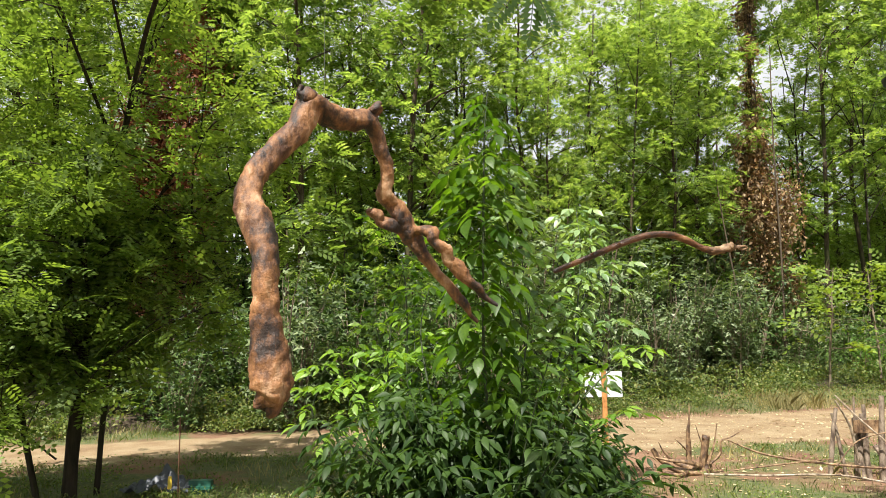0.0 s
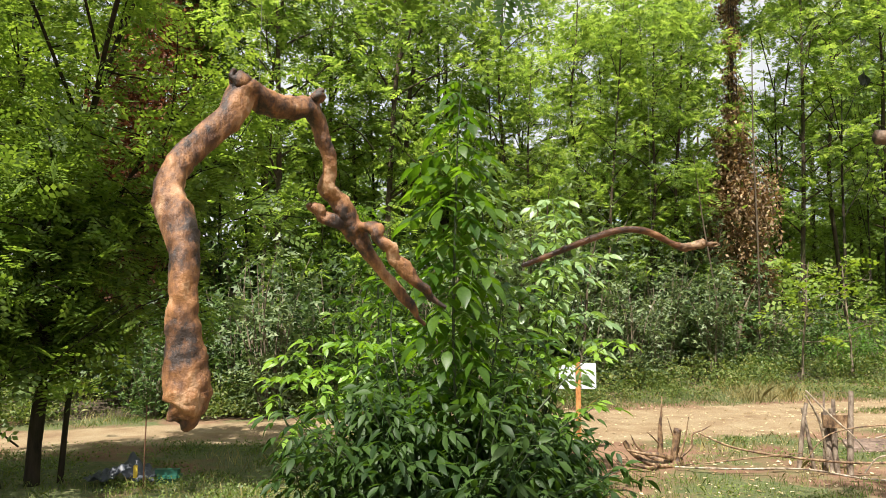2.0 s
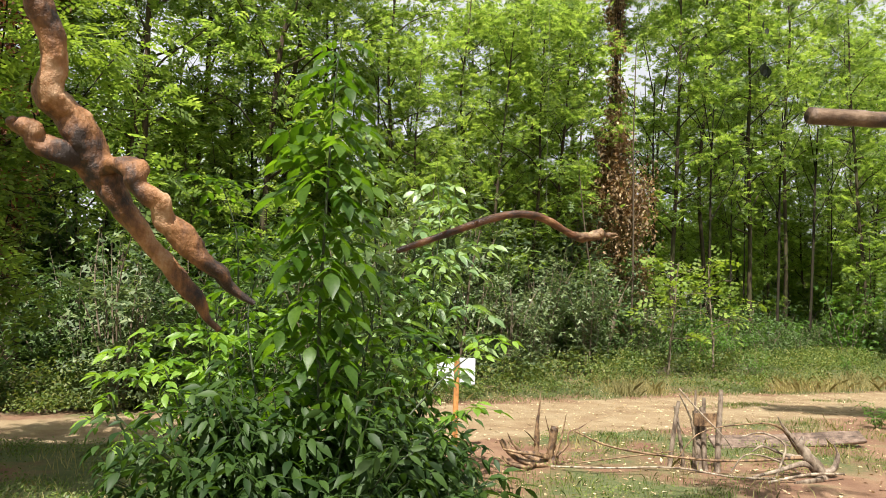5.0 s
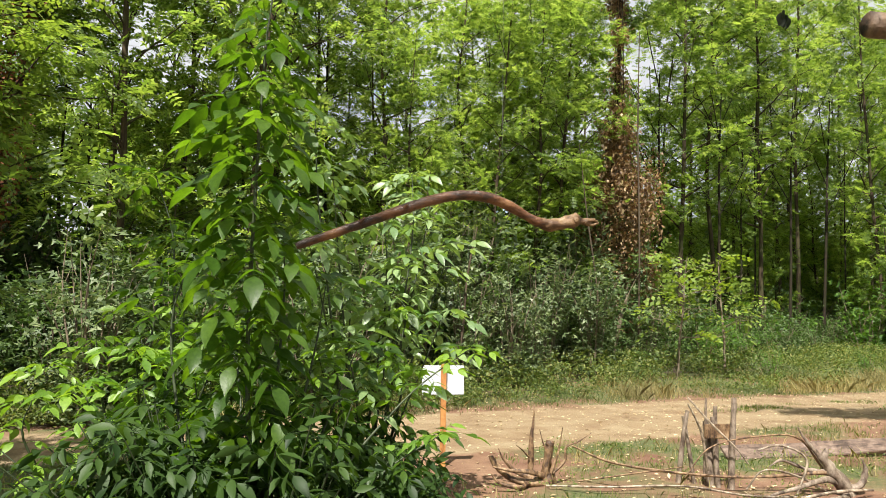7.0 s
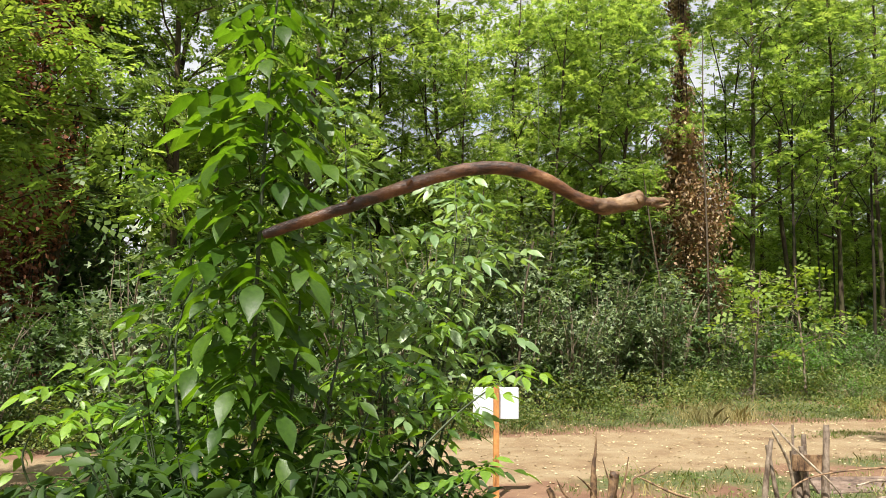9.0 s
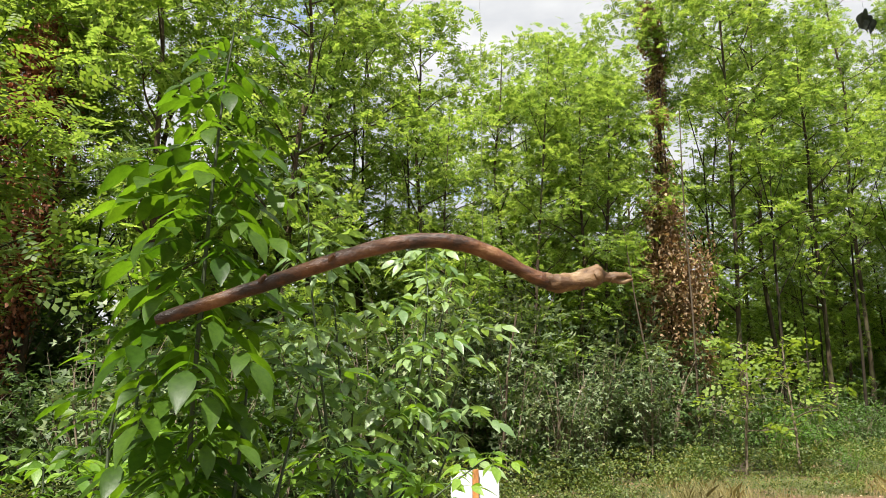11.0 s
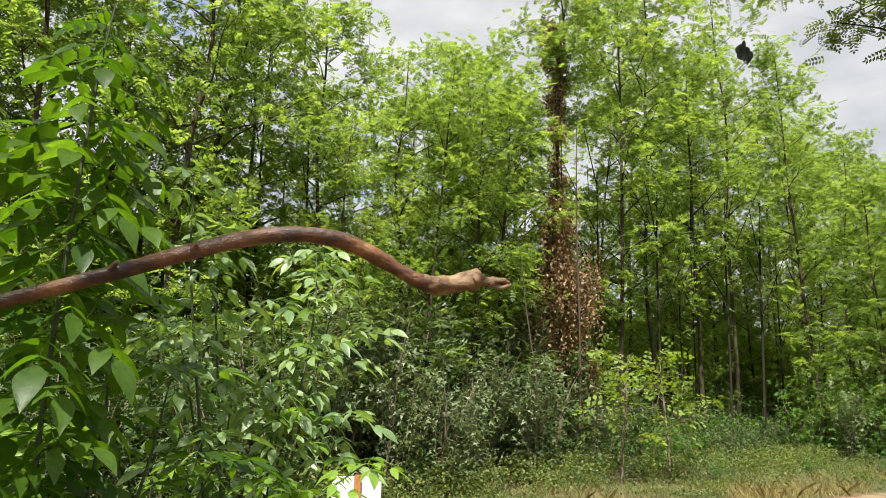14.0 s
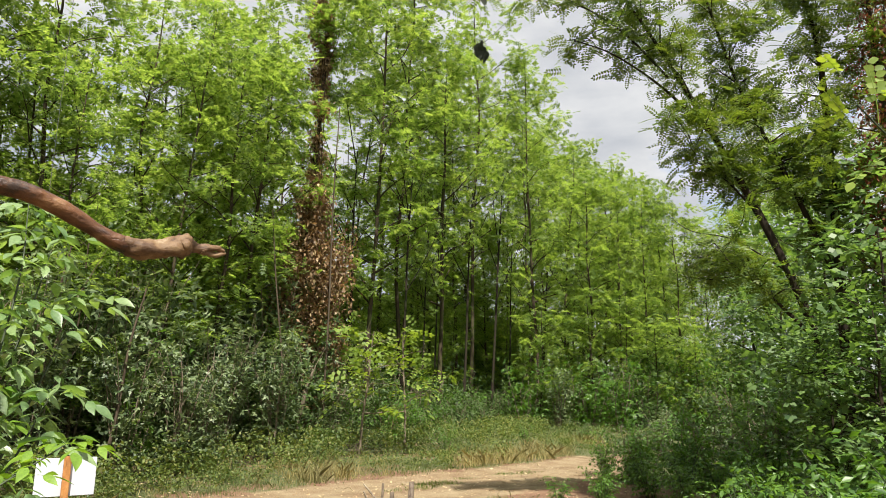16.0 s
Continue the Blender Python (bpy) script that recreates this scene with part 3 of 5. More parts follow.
        y = float(front(x)) + rng.uniform(*back)
        if hides(x, y):
            continue
        if all((x - a) ** 2 + (y - b) ** 2 > gap * gap for a, b in spots):
            spots.append((x, y))
            out.append((x, y))
    return out


def crown_limit(x, y):
    """The height above which a tree there would rise over the wood's outline against the sky."""
    a = math.degrees(math.atan2(x - 1.2, y - 1.9))
    top = np.interp(a, [-10, 0, 3.3, 6.7, 10.5, 14.6, 16.5, 19, 39, 41.5, 43.1, 46.8, 48.5, 52.8, 54, 56, 59], [45, 38, 28, 26, 28.5, 26.5, 31, 45, 39, 29, 23, 20, 18, 14.5, 12.5, 12, 30])
    return 1.8 + math.hypot(x - 1.2, y - 1.9) * math.tan(radians(float(top)))


def plant(places, kinds, label, group, sizes=(0.85, 1.12), name="locust_tree"):
    for x, y in places:
        trunk_mesh, crown_mesh = kinds[int(rng.integers(0, len(kinds)))]
        size = rng.uniform(*sizes)
        tall = max(v.co.z for v in trunk_mesh.vertices)
        size = max(0.55, min(size, crown_limit(x, y) / tall * rng.uniform(0.86, 1.0)))
        tree = thing(name, (0, 0, 0), label, "tree", group)
        tree.matrix_basis = pose(x, y, on_ground(x, y) - 0.05, 0, 0, float(rng.uniform(0, 360))) @ Matrix.Diagonal((size, size, size, 1))
        part("trunk", trunk_mesh, tree)
        part("crown", crown_mesh, tree)


def right_front(x):
    """The near side of the track beyond the right-hand tree."""
    return np.interp(x, TRACK_X, TRACK_Y) - 3.0


known = [(10.55, 27.9), (19.2, 32.2), (18.7, 28.6), (0.43, 23.4), (-4.8, 20.7), (4.86, 22.8), (8.1, 29.0), (14.6, 29.6), (23.0, 33.5), (27.5, 36.5)]
spots += known
NEAR_LABEL = "slender young locust tree with feathery bright green leaves"
spots += [(10.3, 23.5), (-7.2, 17.5), (-6.3, 17.7)]
plant(known, TREES, NEAR_LABEL, "locust trees of the wood", (1.0, 1.2))
plant(stand(-15, 4, (1.0, 5.5), 1.8, 14), TREES, NEAR_LABEL, "locust trees of the wood", (1.0, 1.25))
plant(stand(4, 11, (1.5, 5.5), 1.8, 6), TREES, NEAR_LABEL, "locust trees of the wood", (0.95, 1.1))
plant(stand(12, 34, (0.8, 6.5), 2.3, 12) + stand(34, 52, (0.5, 5.0), 2.6, 8), HIGH_TREES, NEAR_LABEL, "locust trees of the wood", (1.05, 1.25))
FAR_LABEL = "tall locust tree deeper in the wood with dense leaves"
plant(stand(46, 95, (0.5, 6.0), 2.6, 18), BACK_TREES, FAR_LABEL, "locust trees farther off", (1.2, 1.45))
plant(stand(14, 50, (8.5, 15.0), 3.4, 6), BACK_TREES, FAR_LABEL, "locust trees farther off")
plant(stand(-22, 40, (8.0, 14.0), 3.4, 9), BACK_TREES, FAR_LABEL, "locust trees farther off")
plant(stand(22, 80, (-16.0, 0.0), 3.0, 20, right_front), BACK_TREES, FAR_LABEL, "locust trees farther off", (1.0, 1.3))
END_TREES = [(1.25 + d * math.sin(radians(az)), 1.9 + d * math.cos(radians(az))) for az, d in ((41, 37), (43, 40), (44.5, 36), (46, 42), (47.2, 38), (48.4, 44), (49.5, 40), (50.6, 46), (51.6, 41), (52.8, 47), (54, 43), (55.2, 50), (56.5, 45), (58, 52), (45, 48), (47.8, 52), (50.2, 55), (53.4, 57), (57, 60))]
spots += END_TREES
plant(END_TREES, TREES[:1] + TREES[3:4] + HIGH_TREES[2:], NEAR_LABEL, "locust trees of the wood", (1.0, 1.3))
plant([(42, 26.0), (48, 28.5), (54, 30.0), (60, 33), (52, 22.0)], BACK_TREES, FAR_LABEL, "locust trees farther off", (0.9, 1.1))
plant(stand(-26, -9, (-9.0, 1.0), 3.0, 7), BACK_TREES, FAR_LABEL, "locust trees farther off")
plant([(-14, -16), (-6, -20), (3, -22), (-20, -6), (22, -12), (26, -2), (14, -22)], BACK_TREES, FAR_LABEL, "locust trees farther off")
plant(stand(-14, 3, (-0.2, 3.0), 1.0, 9) + stand(14, 34, (0.5, 3.5), 1.2, 7) + stand(3, 13, (2.5, 4.5), 1.4, 6), SAPLINGS, "young locust sapling at the wood's edge", "locust saplings", (0.7, 1.1), "locust_sapling")

plant(stand(-12, 12, (1.5, 9.0), 1.1, 14) + stand(11, 36, (1.0, 9.0), 1.3, 26), SAPLINGS, "slim young locust growing among taller trunks", "locust saplings", (0.85, 1.5), "locust_sapling")

# far wood that closes the view
fr = np.random.default_rng(15)
n = 13000
bx = np.where(np.arange(n) < 10500, fr.uniform(-32, 62, n), fr.uniform(50, 130, n))
by = wood_edge(bx) + 15 + fr.uniform(0, 5, n)
bz = fr.uniform(0, 1, n) * 9.5
far_way = fr.normal(0, 1, (n, 3))
thing("far_wood", (0, 0, 0), "dense green leaves deep in the wood", "wood", data=mesh_of("far_wood", [scatter(FROND_FAR, np.column_stack([bx, by, bz]), frames_for(far_way, fr, 0.6), fr.uniform(0.8, 1.7, n))], LOCUST), kind="stuff")

# ---- undergrowth at the wood's front ----
SPRIG = frond(2, 0.30, 0.44, 0.5, 3)
SHRUBS = []
for k, (h, r, lf, sz, mt) in enumerate(((3.4, 1.2, 640, 0.33, SHRUB), (2.6, 1.2, 450, 0.32, ELDER_LEAF), (2.8, 1.4, 500, 0.35, SHRUB_SHADE), (1.7, 1.1, 370, 0.30, SHRUB))):
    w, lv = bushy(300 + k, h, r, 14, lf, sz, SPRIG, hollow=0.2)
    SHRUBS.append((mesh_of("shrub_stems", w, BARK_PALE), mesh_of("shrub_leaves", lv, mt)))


def shrub_at(x, y, which, size=1.0, label="dense shrub with small grey-green leaves", group="shrubs along the wood"):
    s = thing("shrub", (0, 0, 0), label, "shrub", group)
    s.matrix_basis = pose(x, y, on_ground(x, y) - 0.03, 0, 0, float(rng.uniform(0, 360))) @ Matrix.Diagonal((size, size, size, 1))
    tagged(part("branchwork", SHRUBS[which][0], s), kind="stuff")
    part("foliage", SHRUBS[which][1], s)
    return s


for x in np.arange(-15, 36, 1.15):
    for row in range(3):
        xx = x + rng.uniform(-0.5, 0.5)
        yy = float(shrub_edge(xx)) + (0.4 + 1.5 * row) + rng.uniform(-0.6, 1.0)
        tall = 1.5 < xx < 10.5
        size = rng.uniform(0.6, 0.95) + 0.28 * row if tall else rng.uniform(0.35, 0.6) + 0.22 * row if xx > 10.5 else rng.uniform(0.5, 0.95) + 0.12 * row
        if -8.5 < xx < -5.5 and row == 0 or xx < -4 and row == 2:
            continue
        # the left gets more of the darkened green, for its shaded holes
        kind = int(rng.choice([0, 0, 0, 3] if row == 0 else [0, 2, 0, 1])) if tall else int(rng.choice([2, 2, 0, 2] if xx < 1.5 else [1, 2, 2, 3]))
        shrub_at(xx, yy, kind, size)


def from_eye(az, d):
    """A place at a bearing and distance from the end of the walk."""
    return 1.25 + d * math.sin(radians(az)), 1.9 + d * math.cos(radians(az))


# thickets added where only deep shade lies between the trunks
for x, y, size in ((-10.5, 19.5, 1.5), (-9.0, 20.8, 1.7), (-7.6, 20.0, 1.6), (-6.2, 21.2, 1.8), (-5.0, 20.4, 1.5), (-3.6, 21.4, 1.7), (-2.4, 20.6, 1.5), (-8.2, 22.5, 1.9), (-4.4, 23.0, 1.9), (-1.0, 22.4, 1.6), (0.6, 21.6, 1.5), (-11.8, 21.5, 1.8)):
    shrub_at(x, y, 2, size, "tall thicket in shade-dark green, filling a gap in the wood", "dark thickets in the wood")

SIDE = "leafy undergrowth of mixed greens beside the track"
for az, d, which, size in ((46, 17.5, 1, 0.40), (47.5, 16.5, 1, 0.55), (49, 17.5, 1, 0.45), (50, 20, 0, 0.42), (51.5, 17, 1, 0.6), (53, 15.5, 1, 0.6), (54.5, 17.5, 0, 0.40), (55.5, 20, 1, 0.55), (57, 17, 1, 0.85), (58, 21, 0, 0.50), (59.5, 17, 3, 0.95), (61, 19, 1, 0.70), (62.5, 16, 2, 0.75),
                           (64, 15, 2, 0.85), (66, 14, 2, 0.95), (68, 13, 2, 1.0), (56, 25, 2, 0.8), (58.5, 26, 2, 0.9), (60.5, 24, 2, 1.0), (49.5, 25, 3, 0.7), (51, 32, 2, 0.6), (54.5, 34, 2, 0.9), (56.5, 38, 2, 1.2), (53, 46, 2, 1.1), (55, 52, 2, 1.5), (51.5, 60, 2, 1.6), (48.5, 22.5, 3, 0.55), (47, 24, 3, 0.5)):
    shrub_at(*from_eye(az, d), which, size, SIDE, "undergrowth beside the track")
for az, d, which, size in ((30, 33, 2, 0.9), (33, 34, 3, 1.1), (36, 37, 2, 1.0), (38, 39, 2, 1.1), (40, 41, 2, 1.2), (42, 44, 2, 1.2), (44, 48, 2, 1.3), (46, 54, 2, 1.4), (48, 61, 2, 1.6), (49.5, 70, 2, 1.8), (51, 80, 2, 2.2), (35, 31.5, 3, 1.0), (39, 35, 3, 1.0), (42.5, 37.5, 3, 0.9), (28, 29, 3, 1.1), (26.5, 28, 3, 1.1), (45, 42, 3, 1.0), (47, 46, 3, 1.0)):
    shrub_at(*from_eye(az + rng.normal(0, 0.8), d), int(rng.integers(0, 4)), size * rng.uniform(0.3, 0.75))

for k in range(22):
    xx = rng.uniform(8, 24)
    edge = float(np.interp(xx, TRACK_X, TRACK_Y) + np.interp(xx, TRACK_X, TRACK_HALF))
    yy = edge + 0.9 + (float(shrub_edge(xx)) - edge - 0.6) * rng.uniform(0.1, 1.0)
    shrub_at(xx, yy, int(rng.choice([1, 3, 3])), rng.uniform(0.14, 0.34), "small leafy seedling shrub on the grassy verge", "seedling shrubs on the verge")

for az, d, which, size in ((40, 33, 1, 1.2), (41.5, 34.5, 1, 1.0), (42.5, 33, 0, 0.8), (43.8, 35, 1, 1.3), (45, 34, 1, 1.0), (46, 36, 0, 0.9), (47, 34, 1, 1.3), (48.2, 36, 1, 1.1), (49.2, 35, 2, 1.2), (50.2, 37, 1, 1.4), (51.4, 36, 1, 1.1), (52.4, 38, 2, 1.3), (53.6, 37, 1, 1.4), (54.8, 39, 2, 1.4), (56, 38, 1, 1.5), (44.4, 39, 1, 1.6), (48.8, 40, 2, 1.7), (52, 42, 1, 1.8), (55, 44, 2, 1.8)):
    shrub_at(*from_eye(az, d), which, size, SIDE, "undergrowth beside the track")
plant([from_eye(az, d) for az, d in ((41, 34), (43.2, 35.5), (45.6, 35), (47.6, 36.5), (49.8, 36), (51.8, 38), (53.2, 36.5), (55.4, 38))], SAPLINGS, "young locust sapling at the wood's edge", "locust saplings", (0.8, 1.2), "locust_sapling")

# dense shade trees on the near side of the track
SHADE_TREES = []
for k in range(2):
    w, lv = grow(150 + k, 7.0, (0.2, 0.1), 16, 0.08, 2.0, 0.09, 900, 0.40, frond(2, 0.42, 0.46), rise=0.7, clump=0.34)
    SHADE_TREES.append((mesh_of("shade_trunk", w, BARK_DARK), mesh_of("shade_crown", lv, SHADE_TREE)))
for k, (az, d, size) in enumerate(((64.5, 10.2, 0.42), (61.5, 11.5, 0.34), (65.5, 11.5, 0.6), (58.5, 22, 0.70), (61.5, 19, 0.80), (64.5, 17, 0.95), (68, 13.5, 0.85), (56.8, 30, 0.9), (60, 28, 1.1))):
    x, y = from_eye(az, d)
    t = thing("shade_tree", (0, 0, 0), "dense dark green tree with leaves down to the ground", "tree", "shade trees beside the track")
    t.matrix_basis = pose(x, y, on_ground(x, y) - 0.05, 0, 0, 71.0 * k) @ Matrix.Diagonal((size, size, size, 1))
    part("trunk", SHADE_TREES[k % 2][0], t)
    part("crown", SHADE_TREES[k % 2][1], t)

# yellow-green sapling and thin bare poles at the wood's edge
w, lv = grow(360, 3.3, (0.3, -0.2), 10, 0.35, 1.15, 0.026, 95, 0.34, frond(3, 0.34, 0.42), rise=0.45, clump=0.15)
bright_shrub = thing("young_walnut", (9.9, 18.9, 0.05), "thin sapling with sunlit yellow-green leaves", "sapling")
tagged(part("branchwork", mesh_of("branchwork", w, BARK_PALE), bright_shrub), kind="stuff")
part("foliage", mesh_of("foliage", lv, BRIGHT), bright_shrub)
copy_thing(bright_shrub, pose(11.6, 19.4, 0.05, 0, 0, 130))
for x, y, h, dx, r in ((9.95, 21.4, 10.5, 0.15, 0.032), (3.5, 16.6, 3.6, 0.5, 0.035), (-4.45, 18.6, 7.5, 0.25, 0.06), (8.4, 20.2, 6.5, -0.7, 0.028), (2.2, 16.4, 4.2, 0.4, 0.03)):
    thing("bare_pole_tree", (x, y, on_ground(x, y)), "thin pale bare trunk among the shrubs", "tree", "thin bare trunks",
          mesh_of("bare_pole_tree", tube([(0, 0, -0.1, r), (dx * 0.3 + 0.04, 0, h * 0.35, r * 0.9), (dx * 0.65 - 0.03, 0, h * 0.7, r * 0.7), (dx, 0, h, r * 0.4)], 7, 4, 0.06, int(h * 10)), BARK_DULL))
# trunks that carry the withered ivy
for x, y, h in ((10.3, 23.6, 18.0), (-7.2, 17.6, 13.0), (-6.3, 17.8, 12.0)):
    w, lv = grow(int(190 + h), h, (0.3, 0.2), 12, 0.62, 2.2, 0.11, 1900, 0.32, FROND_FAR)
    host = thing("locust_tree", (x, y, on_ground(x, y) - 0.05), "locust tree overgrown with withered ivy", "tree", "ivy-grown locust trees")
    part("trunk", mesh_of("host_trunk", w, BARK), host)
    part("crown", mesh_of("host_crown", lv, LOCUST), host)
# thin dark trunks, bare below, among the taller trees
rt = np.random.default_rng(61)
TRUNKS = [(14.6, 25.0, 10.5, 0.085, 0.3), (12.45, 25.0, 11.0, 0.085, 0.1), (18.85, 27.0, 11.0, 0.085, 0.6), (21.85, 29.0, 12.5, 0.095, 0.9), (27.6, 32.0, 10.0, 0.08, 0.8), (16.7, 27.0, 9.0, 0.06, 0.2), (37.4, 36.0, 12.0, 0.10, 1.5), (30.6, 33.0, 9.0, 0.07, 0.8), (13.4, 26.5, 12.0, 0.06, -0.4), (17.7, 27.6, 11.0, 0.055, 0.3), (24.5, 31.0, 11.0, 0.06, 0.3),
          (-5.7, 19.2, 7.0, 0.09, -0.1), (-4.9, 19.4, 7.5, 0.07, -0.15), (0.5, 22.5, 14.0, 0.07, 0.05), (2.6, 22.0, 10.0, 0.06, 0.5), (-1.6, 21.0, 12.0, 0.07, -0.3)]
for k, (x, y, h, r, dx) in enumerate(TRUNKS):
    x, y, r = x * 1.05, y * 1.05, r * 0.66
    dy = float(rt.normal(0, 0.25))
    wood = tube([(0, 0, -0.1, r * 1.2), (dx * 0.3 + 0.05, dy * 0.3, h * 0.35, r), (dx * 0.7 - 0.04, dy * 0.7, h * 0.7, r * 0.72), (dx, dy, h, r * 0.35)], 8, 5, 0.06, k)
    for j in range(5):
        u, a = rt.uniform(0.45, 0.95), rt.uniform(0, 6.28)
        b0 = np.array([dx * u, dy * u, h * u])
        ln = rt.uniform(0.8, 2.2)
        e0 = b0 + np.array([math.cos(a) * ln, math.sin(a) * ln, ln * rt.uniform(1.3, 2.4)])
        wood += tube([(*b0, r * 0.45), (*((b0 + e0) / 2 + rt.normal(0, 0.06, 3)), r * 0.3), (*e0, 0.006)], 5, 3, caps=False)
    thing("bare_pole_tree", (x, y, on_ground(x, y)), "thin dark straight trunk with bare side twigs", "tree", "thin bare trunks", mesh_of("bare_pole_tree", wood, BARK_DARK))


# ---- left near tree, with unseen boughs added over the clearing ----
def near_tree(base, stems, fronds, size, label, seed, bark, leaf, template=FROND_NEAR, twig=1.0):
    """A tree of several stems given as rows of x, y, z, radius relative to its base; fronds grow along their upper parts."""
    rg = np.random.default_rng(seed)
    t = thing("tree", base, label, "tree")
    wood, tips = [], []
    for rows, start, *more in stems:
        line = glide(rows, 5)
        wood_s = tube(rows, 9, 5, 0.08, seed)
        part("stem", mesh_of("stem", wood_s, bark), t)
        n = len(line)
        for j in range(int(n * start), n):
            for rep in range(more[0] if more else 2):
                b = line[j, :3]
                w = rg.normal(0, 1, 3)
                w[2] = abs(w[2]) * 0.4 + 0.1
                w /= np.linalg.norm(w)
                ln = rg.uniform(0.4, 1.3) * twig
                e = b + w * ln
                m = (b + e) / 2 + rg.normal(0, 0.06, 3) + np.array([0, 0, 0.08])
                wood += tube([(*b, min(0.016, line[j, 3] * 0.6)), (*m, 0.008), (*e, 0.003)], 4, 2, caps=False)
                for g in (0.3, 0.5, 0.7, 0.85, 1.0):
                    tips.append(b + (e - b) * g)
    tagged(part("branchwork", mesh_of("branchwork", wood, bark), t), kind="stuff")
    tips = np.array(tips)
    pick = rg.integers(0, len(tips), fronds)
    org = tips[pick] + rg.normal(0, 0.14 * twig, (fronds, 3))
    way = rg.normal(0, 1, (fronds, 3))
    way[:, 2] = way[:, 2] * 0.4 - 0.2
    part("crown", mesh_of("crown", [scatter(template, org, frames_for(way, rg, 0.4), size * rg.uniform(0.7, 1.2, fronds))], leaf), t)
    return t


near_tree((-4.0, 7.6, 0), [
    ([(0, 0, -0.1, 0.082), (0.02, 0.02, 0.7, 0.068), (0.10, 0.05, 1.5, 0.058), (0.15, 0.1, 2.6, 0.048), (0.35, 0.2, 4.2, 0.034), (0.9, 0.3, 6.0, 0.020)], 0.42),
    ([(0.22, 0.15, -0.1, 0.034), (0.25, 0.2, 1.0, 0.029), (0.32, 0.25, 2.0, 0.024), (0.75, 0.25, 3.3, 0.017), (1.5, 0.3, 4.4, 0.010)], 0.35),
    ([(-0.2, -0.2, -0.1, 0.034), (-0.45, -0.2, 0.9, 0.031), (-0.7, -0.15, 2.0, 0.027), (-1.0, -0.1, 3.4, 0.020), (-1.2, 0, 5.0, 0.014)], 0.3),
    ([(0.08, 0.03, 1.3, 0.041), (-0.2, 0.1, 2.4, 0.034), (-0.5, 0.2, 3.8, 0.027), (-0.4, 0.3, 5.4, 0.020), (0.2, 0.4, 6.8, 0.014)], 0.3),
    ([(0.12, 0.05, 1.7, 0.034), (0.6, 0.1, 2.5, 0.024), (1.3, 0.2, 3.2, 0.015), (2.0, 0.3, 3.7, 0.007)], 0.35),
    ([(-0.7, -0.15, 2.0, 0.020), (-1.1, -0.6, 2.5, 0.015), (-1.4, -0.9, 3.1, 0.008)], 0.1),
    ([(0.1, 0.05, 2.0, 0.024), (0.3, -0.5, 2.6, 0.017), (0.5, -0.9, 3.3, 0.008)], 0.3),
    ([(0.3, 0.2, 4.0, 0.025), (1.2, -1.0, 5.2, 0.025), (2.6, -2.6, 5.7, 0.022), (4.4, -3.8, 5.8, 0.020), (6.2, -4.6, 5.7, 0.015), (8.0, -5.4, 5.6, 0.010)], 0.9, 1),
    ([(1.2, -1.0, 5.2, 0.018), (2.0, -1.4, 5.3, 0.015), (3.0, -1.7, 5.2, 0.013), (4.2, -2.2, 4.7, 0.008), (4.6, -2.5, 4.2, 0.004)], 0.72, 1),
    # two leafy limbs added above view to shade the ground on the left
    ([(0.6, -0.3, 4.5, 0.015), (0.9, -1.6, 5.4, 0.013), (1.4, -2.4, 5.9, 0.008), (1.9, -3.0, 6.2, 0.004)], 0.35, 1),
    ([(0.2, 0.1, 4.0, 0.020), (0.3, -1.2, 4.9, 0.015), (0.5, -2.4, 5.4, 0.007), (0.8, -3.2, 5.6, 0.004)], 0.3, 1),
    ([(2.6, -2.6, 5.7, 0.015), (3.3, -4.8, 5.72, 0.013), (3.72, -6.27, 5.63, 0.010), (3.85, -7.2, 5.6, 0.004)], 0.8, 1),
    ([(4.4, -3.8, 5.8, 0.015), (5.33, -4.1, 5.58, 0.011), (6.0, -3.7, 5.6, 0.009), (6.9, -3.36, 5.66, 0.007), (7.4, -3.2, 5.7, 0.004)], 0.85, 1),
    ([(5.6, -4.3, 5.72, 0.011), (5.9, -5.16, 5.62, 0.008), (6.15, -5.15, 5.62, 0.007), (6.5, -5.1, 5.6, 0.004)], 0.8, 1),
    ([(0.05, 0.0, 0.75, 0.016), (0.35, -0.35, 1.25, 0.011), (0.70, -0.55, 1.5, 0.004)], 0.3, 1),
    ([(-0.05, 0.0, 1.0, 0.016), (-0.45, -0.45, 1.45, 0.010), (-0.85, -0.7, 1.6, 0.004)], 0.3, 1),
    ([(0.28, 0.2, 1.1, 0.012), (0.75, 0.0, 1.55, 0.008), (1.15, -0.1, 1.7, 0.003)], 0.3, 1),
    ([(-0.5, -0.2, 1.0, 0.012), (-0.9, -0.4, 1.35, 0.008), (-1.3, -0.5, 1.3, 0.003)], 0.3, 1),
    ([(0.12, 0.05, 1.5, 0.016), (0.1, -0.6, 1.9, 0.010), (0.3, -1.1, 2.0, 0.004)], 0.3, 1),
    ([(0.3, 0.2, 1.8, 0.014), (0.9, 0.3, 2.2, 0.009), (1.6, 0.2, 2.3, 0.004)], 0.3, 1),
    ([(0.4, 0.2, 2.4, 0.014), (1.1, 0.0, 2.7, 0.009), (1.9, -0.2, 2.7, 0.004)], 0.3, 1),
    ([(-0.1, -0.1, 0.4, 0.010), (-0.3, -0.5, 0.75, 0.007), (-0.5, -0.8, 0.8, 0.003)], 0.3, 1),
], 7600, 0.28, "many-stemmed tree with dark bark and dense green leaves", 41, BARK_DARK, LOCUST_SHADE)

# a spray of fronds hanging into view from a twig of that bough
frond_points, frond_faces = frond(8, 0.26, 0.24, 0.10)
